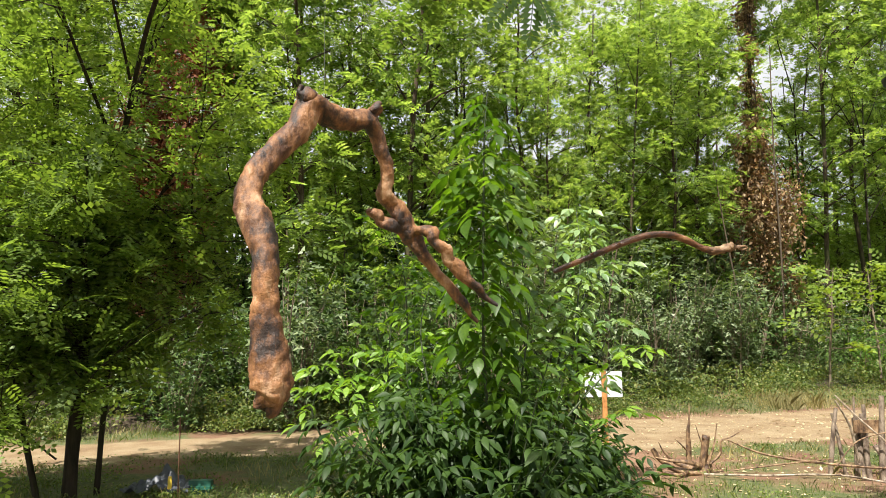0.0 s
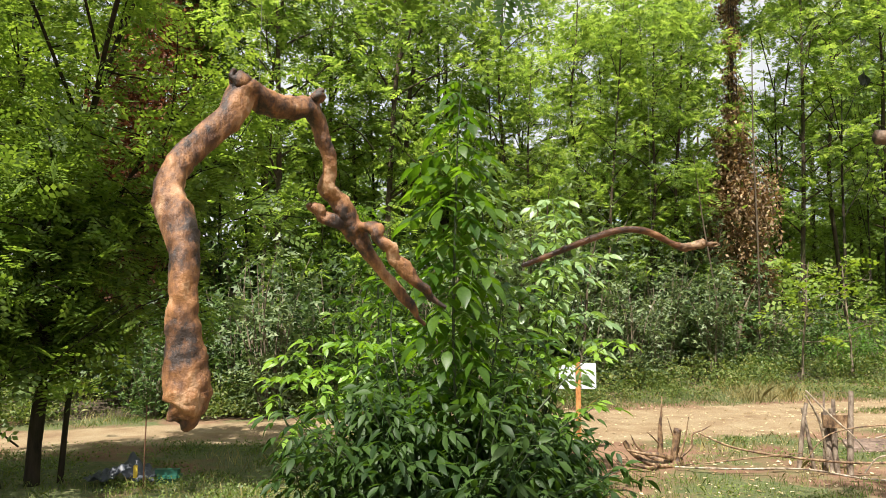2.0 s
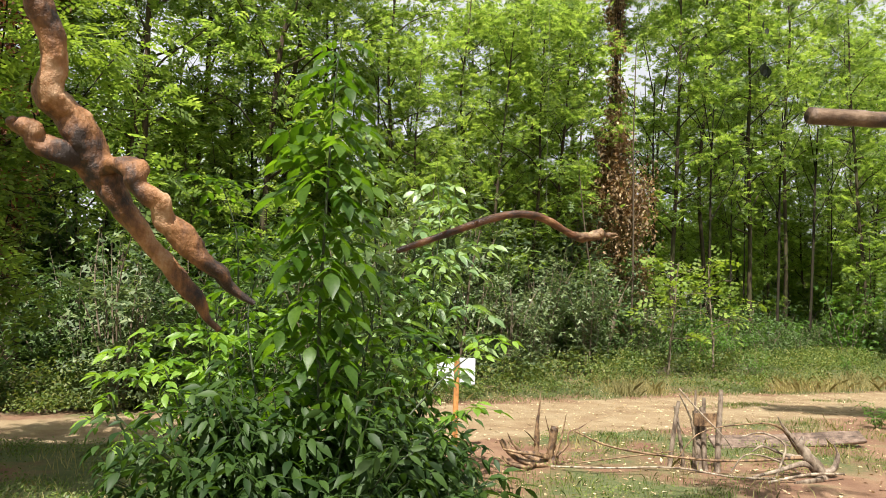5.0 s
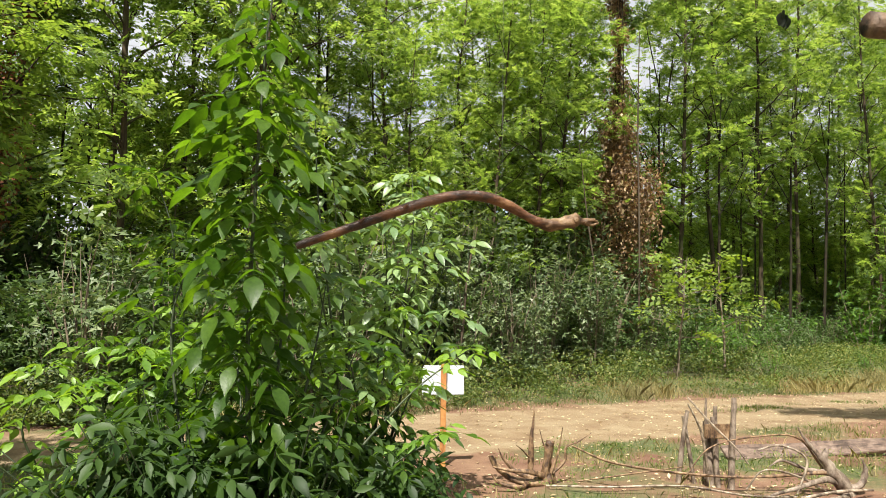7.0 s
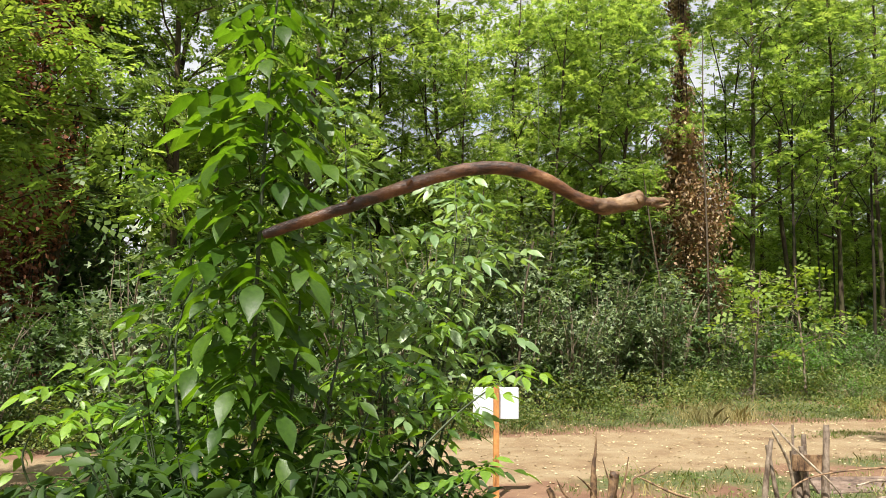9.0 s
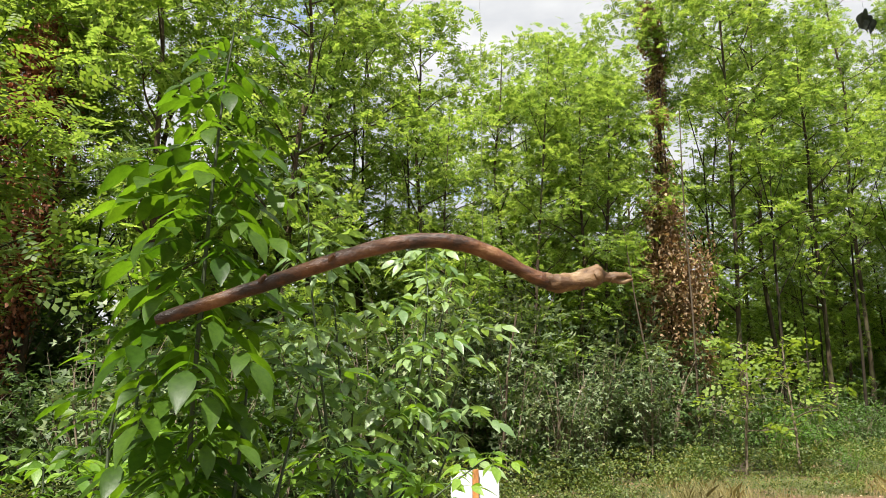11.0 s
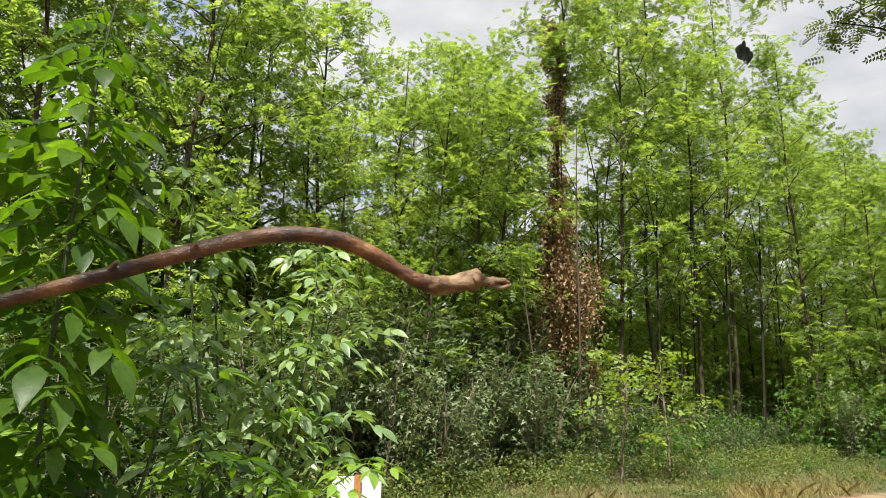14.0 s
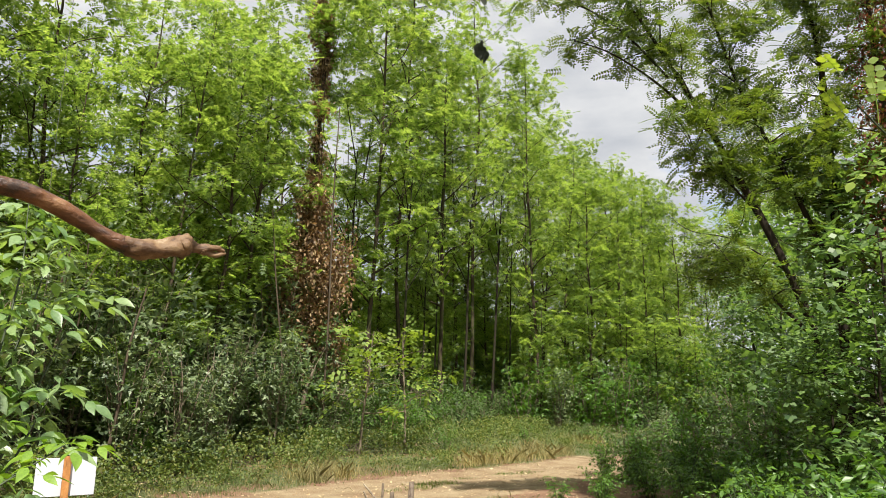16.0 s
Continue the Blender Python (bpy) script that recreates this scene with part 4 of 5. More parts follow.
# leaflets take the dark bush green to read as a silhouette
LEAFLETS = [mesh_of("leaflet", [(frond_points[list(f)], np.array([(0, 1, 2, 3)]))], BUSH_SHADE) for f in frond_faces]
RIB = mesh_of("frond_rib", tube([(0, 0, 0, 0.014), (0.5, 0, -0.025, 0.010), (0.93, 0, -0.086, 0.004)], 5, 2), GREEN_STEM)
hanging = thing("hanging_spray", (0.62, 3.6, 3.53), "leafy locust twig hanging down from a bough overhead", "twig")
part("twig", mesh_of("twig", tube([(-0.5, -0.3, 1.55, 0.006), (-0.25, -0.1, 0.8, 0.004), (0.0, 0.0, 0.05, 0.002)], 5, 5), BARK_DARK), hanging)
for base_, turn_, tilt_, size_ in (((0, 0, 0.06), 95, 4, 0.30), ((0, 0, 0.06), 62, -12, 0.27), ((-0.06, 0, 0.10), 128, 10, 0.30), ((-0.10, 0, 0.14), 165, -8, 0.30), ((-0.05, 0, 0.16), 25, 6, 0.27)):
    rib = part("frond", RIB, hanging, place=pose(*base_, 0, turn_, 0) @ pose(0, 0, 0, 75 + tilt_, 0, 0) @ Matrix.Diagonal((size_, size_, size_, 1)))
    for leaflet_mesh in LEAFLETS:
        part("leaflet", leaflet_mesh, rib)

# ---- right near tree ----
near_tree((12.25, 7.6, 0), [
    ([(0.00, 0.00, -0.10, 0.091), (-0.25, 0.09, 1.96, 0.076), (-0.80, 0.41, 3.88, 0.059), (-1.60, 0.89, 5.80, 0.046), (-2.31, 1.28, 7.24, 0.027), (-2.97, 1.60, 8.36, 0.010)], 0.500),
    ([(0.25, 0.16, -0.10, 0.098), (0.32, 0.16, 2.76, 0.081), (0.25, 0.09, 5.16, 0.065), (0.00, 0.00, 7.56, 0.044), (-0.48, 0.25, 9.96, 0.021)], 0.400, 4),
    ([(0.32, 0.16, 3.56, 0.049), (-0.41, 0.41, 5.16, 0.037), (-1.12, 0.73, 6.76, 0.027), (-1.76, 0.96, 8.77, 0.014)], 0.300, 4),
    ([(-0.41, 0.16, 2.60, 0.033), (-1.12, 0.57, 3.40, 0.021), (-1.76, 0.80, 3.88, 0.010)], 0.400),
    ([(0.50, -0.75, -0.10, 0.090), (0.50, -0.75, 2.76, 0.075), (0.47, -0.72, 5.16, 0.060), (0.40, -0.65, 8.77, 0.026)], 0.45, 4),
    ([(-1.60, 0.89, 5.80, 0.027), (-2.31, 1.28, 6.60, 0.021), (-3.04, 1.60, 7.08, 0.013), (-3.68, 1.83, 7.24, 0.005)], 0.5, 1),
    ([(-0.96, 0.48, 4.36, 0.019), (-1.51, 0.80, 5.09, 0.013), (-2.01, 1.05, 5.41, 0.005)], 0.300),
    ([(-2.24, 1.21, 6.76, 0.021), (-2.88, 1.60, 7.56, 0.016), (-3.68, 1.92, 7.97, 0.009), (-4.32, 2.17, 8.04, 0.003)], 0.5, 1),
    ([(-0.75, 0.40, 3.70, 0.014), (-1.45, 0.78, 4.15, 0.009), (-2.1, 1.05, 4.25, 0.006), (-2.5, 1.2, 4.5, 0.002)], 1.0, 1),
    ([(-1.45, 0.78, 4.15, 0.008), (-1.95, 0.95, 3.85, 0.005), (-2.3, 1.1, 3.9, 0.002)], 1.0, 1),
], 6800, 0.29, "tall leaning locust tree with fine leaves against the sky", 57, BARK_DARK, BACKLIT_LEAF, FROND_FINE, 0.85)


# ---- dead vines on trees ----
def vine(at, height, radius, count, size, leaf, label, seed, shape):
    rg = np.random.default_rng(seed)
    v = thing("dead_vine", at, label, "vine", "dead vines")
    wood = []
    for k in range(5):
        a = rg.uniform(0, 6.28)
        rows = [(math.cos(a + 0.5 * z) * (0.12 + 0.05 * rg.uniform()), math.sin(a + 0.5 * z) * 0.15, z, 0.012) for z in np.linspace(-0.05, height * 0.9, 7)]
        wood += tube(rows, 4, 2, caps=False)
    part("vine_wood", mesh_of("vine_wood", wood, BARK_DARK), v)
    clumps = []
    while len(clumps) < 90:
        z = rg.uniform(0, 1)
        p = np.interp(z, [q[0] for q in shape], [q[1] for q in shape])
        if rg.uniform(0, 1) < p:
            a, r = rg.uniform(0, 6.28), radius * p * math.sqrt(rg.uniform(0, 1)) * 0.85
            clumps.append((math.cos(a) * r, math.sin(a) * r, z * height, (0.10 + 0.26 * p) * min(1.0, radius)))
    clumps = np.array(clumps)
    pick = rg.integers(0, len(clumps), count)
    org = clumps[pick, :3] + rg.normal(0, 1, (count, 3)) * clumps[pick, 3:4] * np.array([0.8, 0.8, 1.5])
    org[:, 2] = np.abs(org[:, 2])
    z = org[:, 2]
    way = rg.normal(0, 1, (count, 3))
    way[:, 2] -= 0.9
    part("withered_leaves", mesh_of("withered_leaves", [scatter(BLADE_LEAF, org, frames_for(way, rg, 0.6), size * rg.uniform(0.6, 1.3, len(z)))], leaf), v)
    return v


vine((10.25, 23.3, 0), 15.5, 1.45, 19000, 0.14, DEAD_VINE, "withered brown ivy hanging thick on a tree trunk", 3,
     [(0, 0.1), (0.14, 0.35), (0.20, 0.8), (0.27, 1.0), (0.38, 0.9), (0.46, 0.5), (0.56, 0.26), (0.70, 0.15), (0.86, 0.22), (0.93, 0.26), (1, 0.12)])
vine((-7.35, 17.0, 0), 8.2, 1.0, 9000, 0.125, RED_VINE, "rusty withered ivy round a tree trunk", 4,
     [(0, 0.30), (0.3, 0.45), (0.55, 0.7), (0.8, 1.0), (1, 0.4)])
vine((-6.45, 17.2, 0), 10.0, 0.85, 8000, 0.125, RED_VINE, "rusty withered ivy round a tree trunk", 5,
     [(0, 0.05), (0.25, 0.2), (0.45, 0.75), (0.7, 1.0), (0.9, 0.8), (1, 0.3)])
# the darker rusty leaf colour stands for the shade on this vine
vine((12.75, 6.85, 0), 8.8, 0.50, 9000, 0.07, RED_VINE, "withered brown ivy on a shaded trunk", 6,
     [(0, 0.3), (0.3, 0.6), (0.55, 1.0), (0.8, 0.9), (1, 0.4)])

# ---- leafy bush in the clearing ----
LEAVES = [mesh_of("compound_leaf", compound_leaf(k, 3, 0.25, 0.15, 1.25, POINTED_WIDE), BUSH) for k in range(4)]
LEAVES_SMALL = [mesh_of("compound_leaf_small", compound_leaf(10 + k, 2, 0.24, 0.125, 0.9, POINTED_FINE), BUSH) for k in range(4)]
LEAVES_SIDE = [mesh_of("compound_leaf_side", compound_leaf(70 + k, 2, 0.22, 0.14, 0.9, POINTED_FINE), FRESH if k % 2 else BUSH) for k in range(4)]
LEAVES_PALE = [mesh_of("compound_leaf_pale", compound_leaf(20 + k, 2, 0.23, 0.15, 1.35, POINTED_FINE), BUSH_SHEEN) for k in range(4)]
LEAVES_FRESH = [mesh_of("compound_leaf_fresh", compound_leaf(40 + k, 2, 0.20, 0.125, 1.2, POINTED_FINE), FRESH) for k in range(4)]


def leaf_pose(p, a, rise, size, twist=0.0):
    """A leaf at p that points to azimuth a and rises by so many degrees."""
    return pose(*p) @ pose(0, 0, 0, 0, 0, math.degrees(a)) @ pose(0, 0, 0, twist, -rise, 0) @ Matrix.Diagonal((size, size, size, 1))


bush = thing("leafy_bush", (0.37, 5.0, 0), "tall bushy sapling with large glossy green leaves", "bush")
rb = np.random.default_rng(21)
main_line = glide([(0, 0, -0.05, 0.017), (0.02, 0.02, 0.8, 0.014), (-0.01, 0, 1.63, 0.011), (0.0, -0.02, 2.4, 0.009), (0.02, 0.0, 3.15, 0.006), (0.05, 0.0, 3.5, 0.004)], 6)
main_stem = part("main_stem", mesh_of("main_stem", tube(main_line, 7, 1, 0.05), GREEN_STEM), bush)
for k, z in enumerate(np.arange(0.75, 3.50, 0.088)):
    p = [np.interp(z, main_line[:, 2], main_line[:, i]) for i in range(3)]
    size = float(np.interp(z, [0.7, 1.6, 2.6, 3.1, 3.5], [0.85, 0.95, 1.12, 1.0, 0.6]))
    for side in range(3 if z < 3.1 else 2):
        a = k * 1.3 + side * (2.09 if z < 3.1 else 3.14) + rb.normal(0, 0.25)
        part("leaf", LEAVES[int(rb.integers(0, 4))], main_stem, place=leaf_pose(p, a, float(rb.uniform(2, 26)), size * float(rb.uniform(0.8, 1.15)), float(rb.normal(0, 10))))


def shoot(rows, first, gap, size, kinds=LEAVES, parent=None, crown=5):
    """A slender shoot with pairs of leaves and an umbrella of drooping leaves at its tip."""
    line = glide(rows, 6)
    stem_ = part("shoot", mesh_of("shoot", tube(line, 6, 1, 0.05), GREEN_STEM), parent)
    along = np.concatenate([[0], np.cumsum(np.linalg.norm(np.diff(line[:, :3], axis=0), axis=1))])
    total = along[-1]
    for k, d in enumerate(np.arange(first * total, total, gap)):
        p = [np.interp(d, along, line[:, i]) for i in range(3)]
        for side in range(2):
            a = k * 1.57 + side * math.pi + rb.normal(0, 0.3)
            s = size * (1.0 - 0.25 * (d / total) ** 3) * float(rb.uniform(0.8, 1.2))
            part("leaf", kinds[int(rb.integers(0, 4))], stem_, place=leaf_pose(p, a, float(rb.uniform(5, 35)), s, float(rb.normal(0, 14))))
    turn = rb.uniform(0, 6.28)
    for j in range(crown):
        part("leaf", kinds[int(rb.integers(0, 4))], stem_, place=leaf_pose(line[-1, :3], turn + j * 6.28 / crown + rb.normal(0, 0.2), float(rb.uniform(5, 40)), size * float(rb.uniform(0.75, 1.0))))


def shoots(parent, base, tips, kinds, size, first=0.62, gap=0.16):
    """Shoots that part from one foot and end at tips given in the world."""
    bx, by = base
    for x, y, z in tips:
        ex, ey = x - bx, y - by
        jx, jy = rb.normal(0, 0.07, 2)
        shoot([(ex * 0.12, ey * 0.12, -0.05, 0.014), (ex * 0.35 + jx, ey * 0.35 + jy, z * 0.42, 0.011), (ex * 0.75 + jx, ey * 0.75 + jy, z * 0.80, 0.007), (ex, ey, z, 0.003)], first, gap, size, kinds, parent)


shoots(bush, (0.37, 5.0), [(-0.05, 5.5, 2.05), (0.75, 5.4, 1.95), (0.15, 5.9, 1.65), (0.95, 5.7, 1.55), (0.5, 5.3, 2.25)], LEAVES_SMALL, 1.0, 0.45, 0.13)
behind = thing("leafy_bush", (1.05, 6.9, 0), "slender many-stemmed sapling with drooping leaves paled for sun and sky sheen", "bush")
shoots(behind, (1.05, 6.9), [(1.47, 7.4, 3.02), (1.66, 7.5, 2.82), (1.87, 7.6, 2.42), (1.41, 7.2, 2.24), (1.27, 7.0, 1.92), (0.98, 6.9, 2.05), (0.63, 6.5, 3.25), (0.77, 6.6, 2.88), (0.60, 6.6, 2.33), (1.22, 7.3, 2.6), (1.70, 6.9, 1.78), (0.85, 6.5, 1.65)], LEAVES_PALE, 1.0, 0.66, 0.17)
shoots(behind, (1.05, 6.9), [(1.38, 7.0, 1.80), (1.3, 6.6, 1.4), (0.7, 6.4, 1.5)], LEAVES_FRESH, 1.0, 0.6, 0.15)
aside = thing("leafy_bush", (-0.45, 6.3, 0), "low bushy sapling with fresh yellow-green leaf umbrellas", "bush")
shoots(bush, (0.37, 5.0), [(1.68, 5.8, 1.55), (1.45, 5.5, 1.05)], LEAVES_SIDE, 0.85, 0.72, 0.16)
shoots(aside, (-0.45, 6.3), [(-0.60, 6.6, 1.77), (-0.80, 6.4, 1.57), (-1.05, 6.3, 1.40), (-0.23, 6.4, 1.86), (-1.03, 6.0, 1.22), (-0.42, 5.9, 1.53), (0.16, 6.0, 1.70), (-0.1, 6.2, 1.5), (-0.75, 6.0, 1.3), (-0.3, 6.6, 1.6)], LEAVES_FRESH, 1.0, 0.6, 0.15)
shoots(aside, (-0.45, 6.3), [(-0.47, 6.4, 2.74), (-0.33, 6.5, 2.3)], LEAVES_SMALL, 0.9, 0.7, 0.16)
def low_growth(parent, count, wide, tops, seed, centre=(0.0, 0.3)):
    """Many short leafy sprays round a bush's foot."""
    rl = np.random.default_rng(seed)
    wood, at, sizes = [], [], []
    for k in range(count):
        a = rl.uniform(0, 6.28)
        out = rl.uniform(0.25, 1.0) * wide
        top = rl.uniform(*tops) * (1.0 if out < 0.72 * wide else 0.8) * (0.72 if math.cos(a) * out > 0.55 else 1.0)
        e = np.array([math.cos(a) * out * 1.05 + centre[0], math.sin(a) * out * 0.85 + centre[1], top])
        b = np.array([math.cos(a) * 0.25 + centre[0], math.sin(a) * 0.2 + centre[1] * 0.7, -0.05])
        rows = glide([(*b, 0.010), (*((b + e) / 2 + np.array([0, 0, 0.12])), 0.007), (*e, 0.003)], 5)
        wood += tube(rows, 5, 1, caps=False)
        for j in range(3 if k % 2 else 5, len(rows)):
            for rep in range(2):
                at.append(rows[j, :3])
                sizes.append(rl.uniform(0.75, 1.15))
    at, sizes = np.array(at), np.array(sizes)
    part("low_growth", mesh_of("low_growth", wood, GREEN_STEM), parent)
    ways = rl.normal(0, 1, at.shape)
    ways[:, 2] = np.abs(ways[:, 2]) * 0.4
    mats = frames_for(ways, rl, 0.25)
    chunks = []
    for k in range(3):
        for v, f in compound_leaf(30 + k, 2, 0.20, 0.108, 1.2, POINTED_SMALL, 3):
            chunks.append(scatter((v, f), at[k::3], mats[k::3], sizes[k::3]))
    tagged(part("low_foliage", mesh_of("low_foliage", chunks, BUSH_SHADE), parent), kind="stuff")


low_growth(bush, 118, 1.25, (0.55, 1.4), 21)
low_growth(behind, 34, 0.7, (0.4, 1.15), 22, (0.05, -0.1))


# low leafy elders beside the track, and a sapling leaning in from the side
ELDERS = []
for k in range(2):
    re_ = np.random.default_rng(400 + k)
    wood, at, ways_, sz = [], [], [], []
    for j in range(16):
        a = re_.uniform(0, 6.28)
        e = np.array([math.cos(a) * re_.uniform(0.2, 0.8), math.sin(a) * re_.uniform(0.2, 0.8), re_.uniform(0.6, 1.35)])
        rows = glide([(e[0] * 0.15, e[1] * 0.15, -0.05, 0.009), (e[0] * 0.5, e[1] * 0.5, e[2] * 0.62, 0.007), (*e, 0.003)], 4)
        wood += tube(rows, 5, 1, caps=False)
        for q in rows[2::2]:
            for rep_ in range(2):
                at.append(q[:3])
                ways_.append((*re_.normal(0, 1, 2), re_.uniform(0, 0.5)))
                sz.append(re_.uniform(0.8, 1.2))
    at, ways_, sz = np.array(at), np.array(ways_), np.array(sz)
    mats_ = frames_for(ways_, re_, 0.25)
    chunks = []
    for v in range(2):
        for vv, ff in compound_leaf(50 + v, 2, 0.26, 0.125, 0.6, pointed_leaf(3, 0.26), 3):
            chunks.append(scatter((vv, ff), at[v::2], mats_[v::2], sz[v::2]))
    ELDERS.append((mesh_of("elder_wood", wood, GREEN_STEM), mesh_of("elder_leaves", chunks, ELDER_LEAF)))
for k, (x, y, size) in enumerate(((7.9, 6.3, 0.75), (8.6, 5.7, 0.95), (9.2, 5.3, 1.1), (9.0, 6.9, 0.8), (10.2, 6.6, 0.9), (10.6, 7.9, 0.7), (11.6, 8.8, 0.7), (12.6, 10.2, 0.6), (11.2, 9.9, 0.5), (13.5, 11.6, 0.6), (9.9, 8.1, 0.55), (10.4, 10.9, 0.45), (9.8, 11.3, 0.33), (11.6, 10.9, 0.6), (12.6, 10.9, 0.75), (13.6, 10.4, 0.85), (14.4, 12.2, 0.9), (13.0, 12.4, 0.6), (11.6, 12.0, 0.4), (8.05, 5.1, 0.95), (8.5, 5.75, 0.8), (7.3, 4.6, 0.8), (12.4, 9.0, 0.8), (11.4, 7.2, 0.85))):
    el = thing("elder", (0, 0, 0), "low elder bush with fresh green leaves", "bush", "low elders beside the track")
    el.matrix_basis = pose(x, y, on_ground(x, y), 0, 0, 77.0 * k) @ Matrix.Diagonal((size, size, size, 1))
    tagged(part("branchwork", ELDERS[k % 2][0], el), kind="stuff")
    part("foliage", ELDERS[k % 2][1], el)

re_ = np.random.default_rng(500)
spray = thing("leaning_sapling", (5.30, 3.15, 0), "young locust sapling with sunlit leaf sprays", "sapling")
line = glide([(0, 0, -0.05, 0.016), (-0.05, 0.02, 1.4, 0.013), (-0.25, 0.1, 2.5, 0.009), (-0.75, 0.35, 3.15, 0.004)], 6)
part("stem", mesh_of("stem", tube(line, 6, 1), GREEN_STEM), spray)
org = np.concatenate([line[8:, :3]] * 3) + re_.normal(0, 0.05, (3 * (len(line) - 8), 3))
ways_ = re_.normal(0, 0.7, org.shape) + np.array([-0.5, 0.2, 0.0])
part("foliage", mesh_of("foliage", [scatter(ch, org, frames_for(ways_, re_, 0.25), re_.uniform(0.8, 1.2, len(org))) for ch in compound_leaf(60, 6, 0.27, 0.048, 0.3, pointed_leaf(5, 0.40, 0.05, 0.12))], BRIGHT), spray)


# ---- hanging pieces of driftwood ----
def thread(parent, points, up_to):
    """A thin thread from a knot straight up to the bough above."""
    for p in points:
        part("thread", mesh_of("thread", tube([(*p, 0.0004), (p[0], p[1], up_to, 0.0004)], 4, 1), THREAD), parent)


def knotted(rows, seed, amp, swell=0.25, start=0):
    """The rows with a wandering point between each two, its girth swollen or shrunken."""
    rk = np.random.default_rng(seed)
    out = []
    for k, (p, q) in enumerate(zip(rows, rows[1:])):
        out.append(p)
        if k >= start:
            m = (np.array(p) + np.array(q)) / 2
            m[:3] += rk.normal(0, amp, 3)
            m[3] *= rk.uniform(1 - swell, 1 + swell)
            out.append(tuple(m))
    return out + [rows[-1]]


# twisted snag: thick limb down, arch, forked tail
snag = thing("hanging_snag", (-0.105, 1.26, 2.150), "twisted barkless driftwood snag hanging from a thread", "driftwood", "hanging driftwood")
snag_body = tube(knotted([(-0.062, -0.170, -0.586, 0.0213), (-0.056, -0.170, -0.565, 0.0361), (-0.062, -0.170, -0.514, 0.0328), (-0.072, -0.170, -0.447, 0.0271), (-0.073, -0.170, -0.388, 0.0254), (-0.077, -0.160, -0.326, 0.0254), (-0.097, -0.140, -0.267, 0.0287), (-0.121, -0.120, -0.224, 0.0279),
                  (-0.119, -0.100, -0.168, 0.0246), (-0.090, -0.060, -0.108, 0.0238), (-0.053, -0.020, -0.049, 0.0262), (-0.034, 0.010, 0.010, 0.0287), (-0.003, 0.040, 0.002, 0.0254), (0.040, 0.070, -0.003, 0.0238), (0.078, 0.100, 0.005, 0.0213), (0.095, 0.120, -0.025, 0.0172),
                  (0.115, 0.140, -0.087, 0.0156), (0.109, 0.160, -0.152, 0.0205), (0.142, 0.180, -0.193, 0.0213), (0.171, 0.200, -0.247, 0.0213), (0.207, 0.210, -0.303, 0.0139), (0.249, 0.220, -0.354, 0.0123), (0.292, 0.230, -0.402, 0.0098), (0.321, 0.240, -0.444, 0.0041)], 5, 0.003, 0.12, 15), 30, 10, 0.09, 11, gnarl=0.15, fine=48.0)
part("limb", mesh_of("limb", snag_body, SNAG_WOOD), snag)
for name, rows in (("fork", [(0.171, 0.19, -0.24, 0.015), (0.215, 0.16, -0.242, 0.021), (0.246, 0.16, -0.280, 0.016), (0.277, 0.18, -0.321, 0.018), (0.322, 0.20, -0.366, 0.013), (0.367, 0.22, -0.406, 0.004)]),
                   ("spur", [(0.165, 0.20, -0.25, 0.020), (0.121, 0.17, -0.222, 0.019), (0.092, 0.15, -0.202, 0.015), (0.074, 0.14, -0.190, 0.005)]),
                   ("knob", [(-0.032, 0.01, 0.005, 0.030), (-0.041, -0.01, 0.030, 0.024), (-0.045, -0.02, 0.046, 0.006)]),
                   ("corner_stub", [(0.070, 0.10, 0.006, 0.022), (0.096, 0.10, 0.032, 0.016), (0.106, 0.10, 0.046, 0.005)]),
                   ("broken_end", [(-0.058, -0.170, -0.555, 0.030), (-0.064, -0.172, -0.580, 0.031), (-0.060, -0.168, -0.597, 0.022), (-0.066, -0.172, -0.604, 0.008)])):
    part(name, mesh_of(name, tube(knotted([(*r[:3], r[3] * 0.85) for r in rows], len(name), 0.004, 0.18), 18, 7, 0.16, len(name), gnarl=0.35, fine=38.0), SNAG_WOOD), snag)
thread(snag, [(-0.005, 0.01, 0.03)], 3.45)

# smooth curved bough with a swollen, open-mouthed end
bough = thing("hanging_bough", (1.352, 3.526, 2.172), "smooth reddish curved bough with a bleached tip hanging from a thread", "driftwood", "hanging driftwood")
bough.rotation_euler = (0, 0, radians(9))
part("shaft", mesh_of("shaft", tube([(-0.700, 0, -0.182, 0.0085), (-0.685, 0, -0.176, 0.0128), (-0.62, 0, -0.150, 0.0142), (-0.50, 0.004, -0.102, 0.0150), (-0.38, 0, -0.055, 0.0158), (-0.27, -0.003, -0.013, 0.0166), (-0.17, 0, 0.012, 0.0172), (-0.07, 0, 0.014, 0.0176), (0.0, 0, -0.004, 0.0178), (0.06, 0.003, -0.030, 0.0168), (0.11, 0, -0.056, 0.0160), (0.145, 0, -0.066, 0.0175)], 20, 10, 0.05, 15, gnarl=0.13, fine=20.0), BOUGH_WOOD), bough)
part("tip", mesh_of("tip", tube([(0.135, 0, -0.064, 0.0160), (0.165, 0, -0.070, 0.0205), (0.205, 0, -0.066, 0.0235), (0.245, 0, -0.056, 0.0250), (0.272, 0, -0.048, 0.0235), (0.284, 0, -0.047, 0.0150), (0.300, 0, -0.049, 0.0115), (0.318, 0, -0.050, 0.0120)], 20, 9, 0.10, 16, gnarl=0.30, fine=30.0), BOUGH_TIP), bough)
